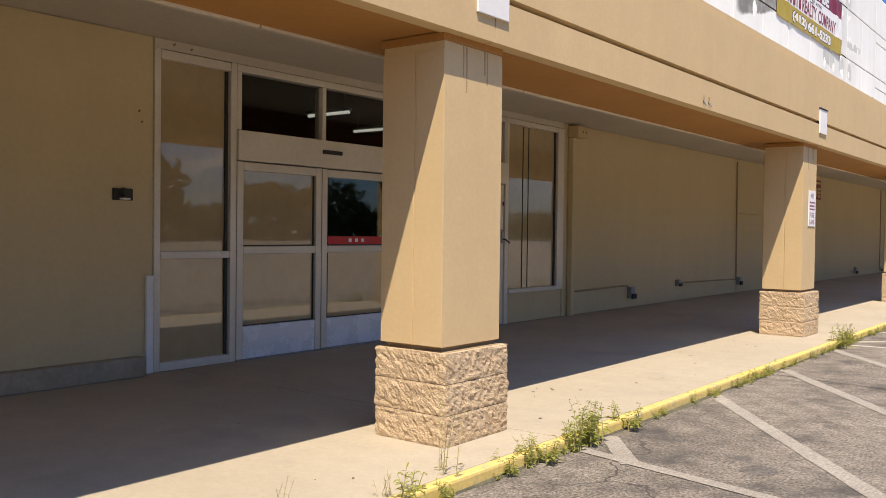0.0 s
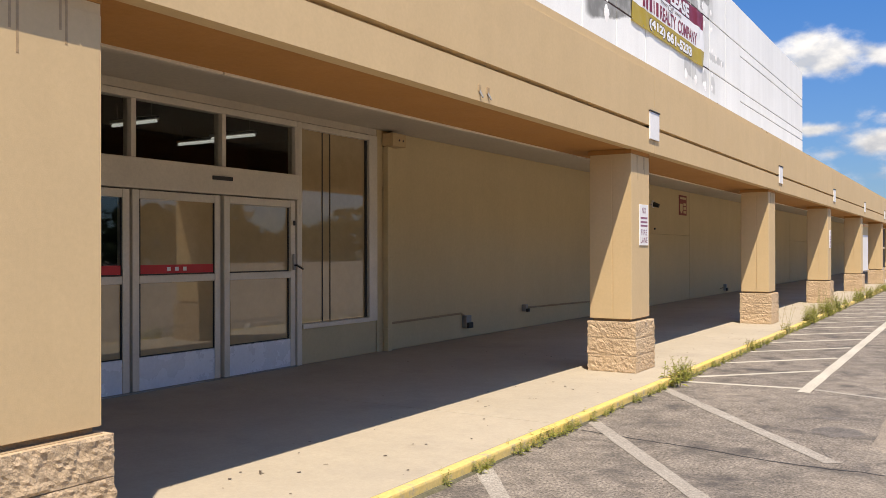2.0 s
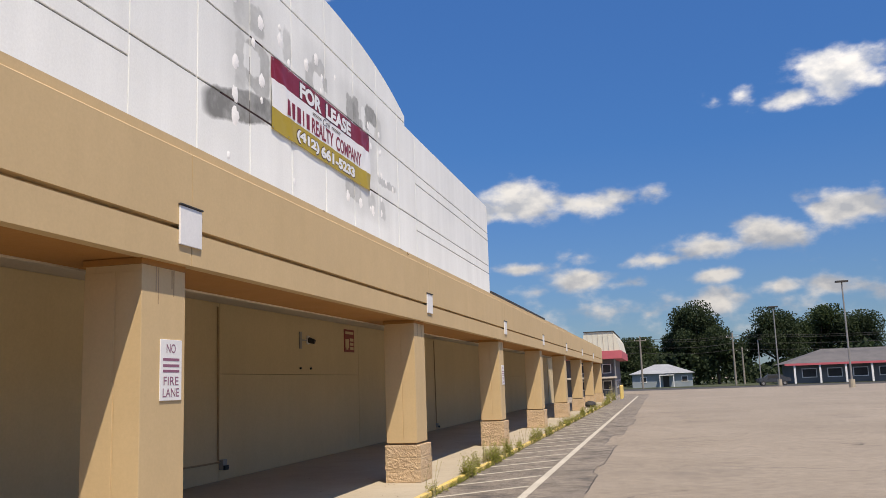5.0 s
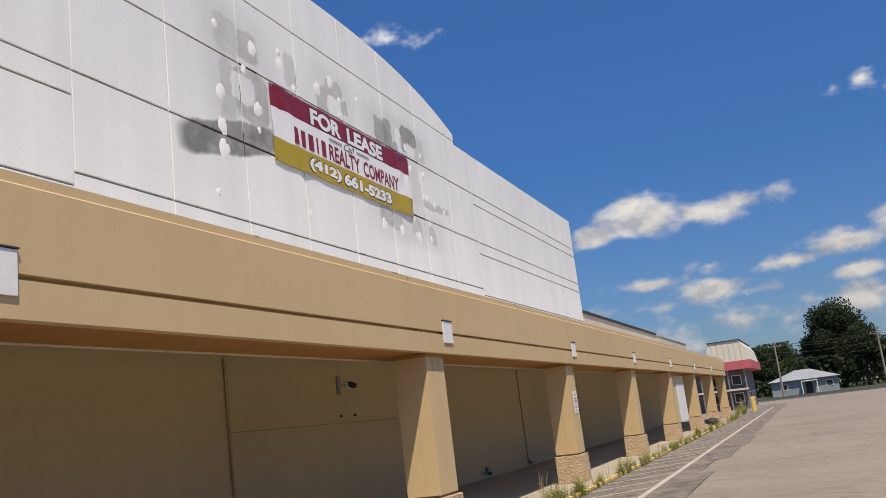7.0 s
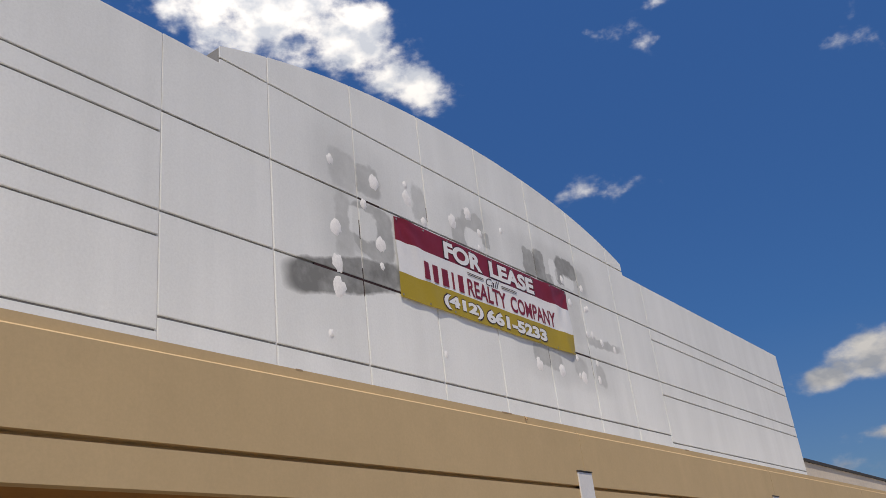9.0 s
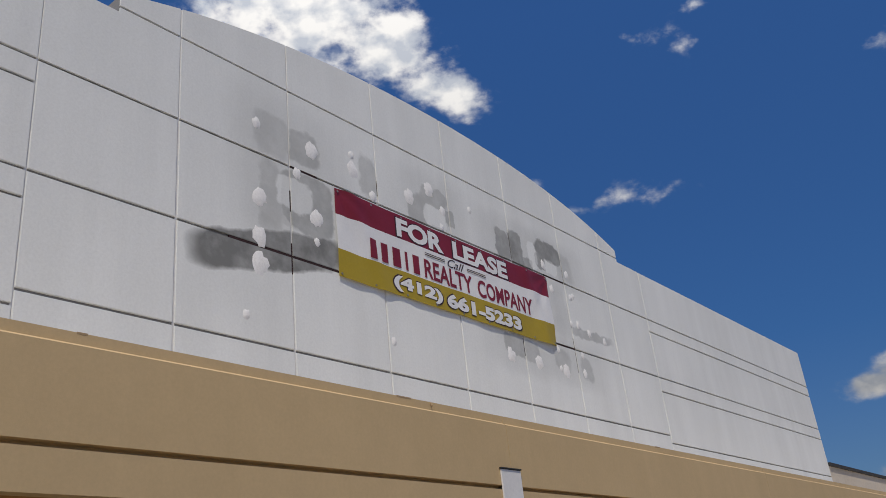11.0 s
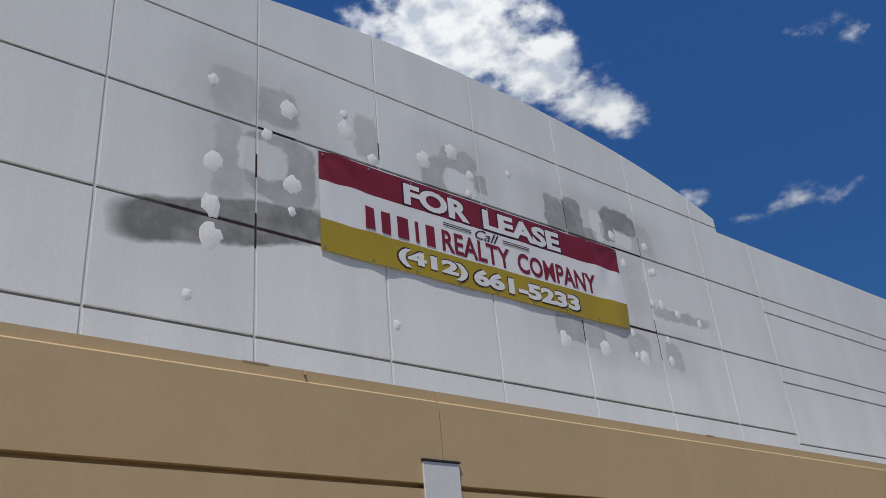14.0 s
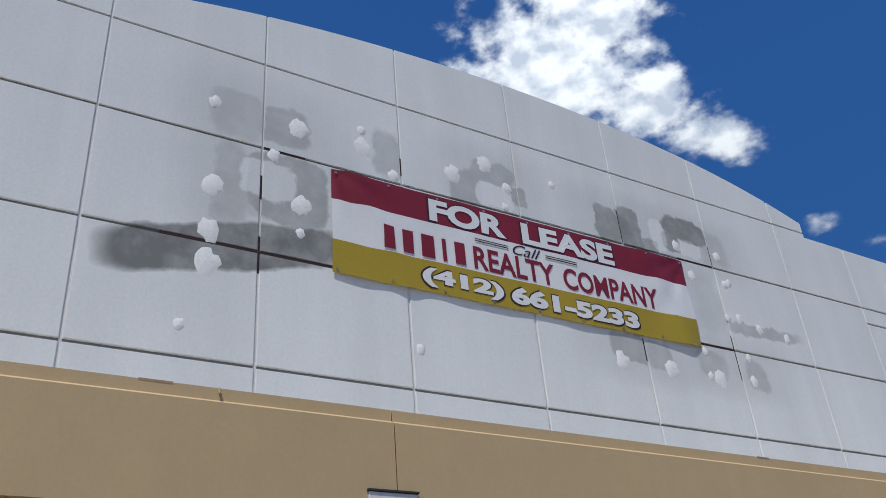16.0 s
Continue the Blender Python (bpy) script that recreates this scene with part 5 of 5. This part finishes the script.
rr = np.random.RandomState(77)
n = 34000
px = rr.uniform(-95, 110, n)
top = 4.8 + 1.5 * np.sin(px * 0.21) + 0.9 * np.sin(px * 0.57 + 1.0)
cen = np.stack([px, np.where(rr.uniform(0, 1, n) < 0.35, 163.0, 182.0) + rr.uniform(0, 10, n), GZ + top * rr.uniform(0.0, 1.0, n) ** 0.8], axis=1)
u = rr.normal(size=(n, 3))
u /= np.linalg.norm(u, axis=1)[:, None]
v = np.cross(u, rr.normal(size=(n, 3)))
v /= np.linalg.norm(v, axis=1)[:, None]
s = 0.42 * rr.uniform(0.5, 1.3, n)[:, None]
me = bpy.data.meshes.new("far_bushes")
me.from_pydata(np.concatenate([cen - u * s, cen - v * s * 0.6, cen + u * s, cen + v * s * 0.6], axis=1).reshape(-1, 3).tolist(), [], np.arange(4 * n).reshape(-1, 4).tolist())
me.materials.append(LEAF)
tagged(new("far_bushes", me), "dark undergrowth below the far trees", "bushes", "", "stuff")


def house(name, x0, y0, x1, y1, eave, ridge, wall_m, roof_m, label, over=0.5):
    hs = thing(name, label, "house")
    part("wall", B(x0, y0, GZ, x1, y1, eave), wall_m, hs)
    bm = bmesh.new()
    a = [bm.verts.new(p) for p in ((x0 - over, y0 - over, eave), (x1 + over, y0 - over, eave), (x1 + over, y1 + over, eave), (x0 - over, y1 + over, eave))]
    k = min(x1 - x0, y1 - y0) / 2
    b = [bm.verts.new(p) for p in ((x0 + k * 0.9, (y0 + y1) / 2, ridge), (x1 - k * 0.9, (y0 + y1) / 2, ridge))]
    for f in ((a[0], a[1], b[1], b[0]), (a[1], a[2], b[1]), (a[2], a[3], b[0], b[1]), (a[3], a[0], b[0]), (a[3], a[2], a[1], a[0])):
        bm.faces.new(f)
    part("roof", bm, roof_m, hs)
    return hs


def house_window(hs, y, x0, x1, z0, z1):
    wd = part("window", B(x0, y - 0.05, z0, x1, y + 0.02, z1), WHITE, hs)
    part("pane", B(x0 + 0.1, y - 0.07, z0 + 0.1, x1 - 0.1, y - 0.051, z1 - 0.1), DARK, wd)


h1 = house("house", -3.9, 150, 5.4, 158, 2.35, 3.85, SIDING, ROOF_PALE, "small pale blue bungalow with a grey hip roof")
for x in (-2.6, 3.7):
    house_window(h1, 150, x, x + 1.0, 1.0, 1.9)
part("door", B(0.9, 149.93, GZ, 1.8, 150, 1.95), DARK, h1)
part("awning", B(0.3, 148.7, 2.02, 2.6, 150, 2.14), WHITE, h1, "white porch awning")
for x in (0.4, 2.5):
    part("porch_post", B(x - 0.06, 148.75, GZ, x + 0.06, 148.87, 2.02), WHITE, h1)
h2 = house("restaurant", 19.0, 141, 46, 152, 3.0, 5.1, SHOP_GREY, ROOF, "low restaurant with a grey roof and faded red trim", 1.2)
part("fascia_band", B(17.8, 139.75, 2.75, 47, 139.9, 3.05), PINK, h2)
for i in range(7):
    part("porch_post", B(19 + i * 3.4, 139.9, GZ, 19.25 + i * 3.4, 140.15, 2.75), WHITE, h2)
for i in range(6):
    house_window(h2, 141, 20.2 + i * 3.4, 22.2 + i * 3.4, 1.0, 2.3)

shop = thing("corner_shop", "two storey grey shop with cream metal parapet and red band", "shop building")
part("wall", B(-13, 93.4, GZ, -3.9, 108, 3.7), SHOP_GREY, shop)
part("red_band", B(-13.2, 92.0, 3.72, -3.0, 108.2, 4.48), PINK, shop, "faded red fascia band")
bm = bmesh.new()
extrude_y(bm, [(-6.95, 4.485), (-3.1, 4.485), (-3.35, 5.7), (-3.75, 6.32), (-6.45, 6.32)], 92.1, 108)
para = part("parapet", bm, CREAM, shop, "cream ribbed metal parapet with a curved end")
for i in range(6):
    part("rib", B(-6.2 + i * 0.5, 92.06, 4.5, -6.165 + i * 0.5, 92.095, 6.28), PALE_WALL, para)
part("roof_edge", B(-6.55, 92.0, 6.323, -3.65, 108.1, 6.39), DARK, shop)
part("balcony", B(-12, 92.2, 1.85, -3.6, 93.39, 2.02, bevel=0.02), PALE_WALL, shop, "pale balcony ledge between the storeys")
for x in (-3.7, -5.2, -7.6, -10.0):
    part("porch_post", B(x - 0.055, 92.3, GZ, x + 0.055, 92.41, 3.72), STEEL, shop)
for x in (-5.0, -7.2, -9.4):
    for z in (0.75, 2.35):
        wd = part("window", B(x, 93.34, z, x + 0.85, 93.395, z + 0.9), WHITE, shop)
        part("pane", B(x + 0.07, 93.32, z + 0.07, x + 0.78, 93.338, z + 0.83), DARK, wd)
for i in range(4):
    wd = part("window", B(-3.9, 95 + i * 3, 0.9, -3.84, 96.5 + i * 3, 1.7), WHITE, shop)
    part("pane", B(-3.839, 95.1 + i * 3, 1.0, -3.82, 96.4 + i * 3, 1.6), DARK, wd)
for y in (79.5, 82.0):
    bo = thing("bollard", "yellow painted steel bollard by the kerb", "bollard", "yellow bollards")
    part("post", rod(bmesh.new(), (-2.75, y, GZ), (-2.75, y, GZ + 1.05), 0.11, sides=14), YELLOW, bo)
    part("dome", rod(bmesh.new(), (-2.75, y, GZ + 1.05), (-2.75, y, GZ + 1.11), 0.11, 0.04, 14), YELLOW, bo)


def utility_pole(x, y, h, arm=True):
    p = thing("utility_pole", "weathered wooden utility pole carrying wires", "utility pole", "utility poles")
    part("pole", rod(bmesh.new(), (x, y, GZ), (x, y, h), 0.17, 0.11), POLE_WOOD, p)
    if arm:
        part("crossarm", B(x - 0.9, y - 0.06, h - 0.7, x + 0.9, y + 0.06, h - 0.58), POLE_WOOD, p)
    for s in (-0.8, 0.8):
        part("insulator", rod(bmesh.new(), (x + s, y, h - 0.58), (x + s, y, h - 0.42), 0.04, sides=6), WHITE, p)


def lamp_post(x, y, h, side=1, two=False):
    p = thing("lamp_post", "tall steel car park lamp post", "lamp post", "car park lamps")
    part("base", rod(bmesh.new(), (x, y, GZ), (x, y, GZ + 0.8), 0.30, 0.28, 12), CONCRETE, p)
    part("pole", rod(bmesh.new(), (x, y, GZ + 0.8), (x, y, h), 0.10, 0.07), STEEL, p)
    for s in ((-1, 1) if two else (side,)):
        part("lamp_head", B(min(x, x + s * 0.6), y - 0.22, h - 0.06, max(x, x + s * 0.6), y + 0.22, h + 0.12, bevel=0.03), DARK, p)


utility_pole(-2.1, 140, 7.9)
utility_pole(11.2, 142, 7.9)
utility_pole(-26, 138, 8.2)
utility_pole(45, 146, 8.4)
lamp_post(15.5, 128, 10.4, 1, True)
lamp_post(14.6, 141, 6.7, 1)
lamp_post(18.7, 100, 10.6, -1, True)
utility_pole(13.3, 152, 6.0, False)
for z in (7.6, 7.3, 6.4, 5.5):
    for a, b in (((-26, 138), (-2.1, 140)), ((-2.1, 140), (11.2, 142)), ((11.2, 142), (45, 146))):
        cu = bpy.data.curves.new("wire", "CURVE")
        cu.dimensions, cu.bevel_depth = "3D", 0.022
        sp = cu.splines.new("POLY")
        sp.points.add(12)
        for i in range(13):
            t = i / 12
            sp.points[i].co = (a[0] + (b[0] - a[0]) * t, a[1] + (b[1] - a[1]) * t, z - 0.9 * 4 * t * (1 - t) * 0.5, 1)
        cu.materials.append(DARK)
        tagged(new("wire", cu), "dark overhead wire between the poles", "wire", "overhead wires")

car = thing("car", "dark grey car parked by the grass verge", "car")
bm = bmesh.new()
prof = [(13.0, 0.45), (13.0, 0.95), (13.9, 1.05), (14.5, 1.5), (16.0, 1.52), (16.7, 1.08), (17.3, 1.0), (17.35, 0.45)]
a = [bm.verts.new((x, 131.0, z + GZ)) for x, z in prof]
b = [bm.verts.new((x, 132.7, z + GZ)) for x, z in prof]
for i in range(8):
    bm.faces.new((a[i], a[(i + 1) % 8], b[(i + 1) % 8], b[i]))
bm.faces.new(a)
bm.faces.new(b[::-1])
bmesh.ops.recalc_face_normals(bm, faces=bm.faces)
bmesh.ops.bevel(bm, geom=list(bm.edges), offset=0.06, segments=2, affect="EDGES")
part("body", bm, CAR_PAINT, car)
part("side_window", B(14.45, 130.985, 1.15, 16.1, 130.999, 1.5), DARK, car)
for x in (13.8, 16.5):
    for y in (131.0, 132.7):
        wh = part("wheel", rod(bmesh.new(), (x, y - 0.1, GZ + 0.32), (x, y + 0.1, GZ + 0.32), 0.32, sides=18), DARK, car)
        part("rim", rod(bmesh.new(), (x, y - 0.115, GZ + 0.32), (x, y - 0.10, GZ + 0.32), 0.18, sides=12), STEEL, wh)
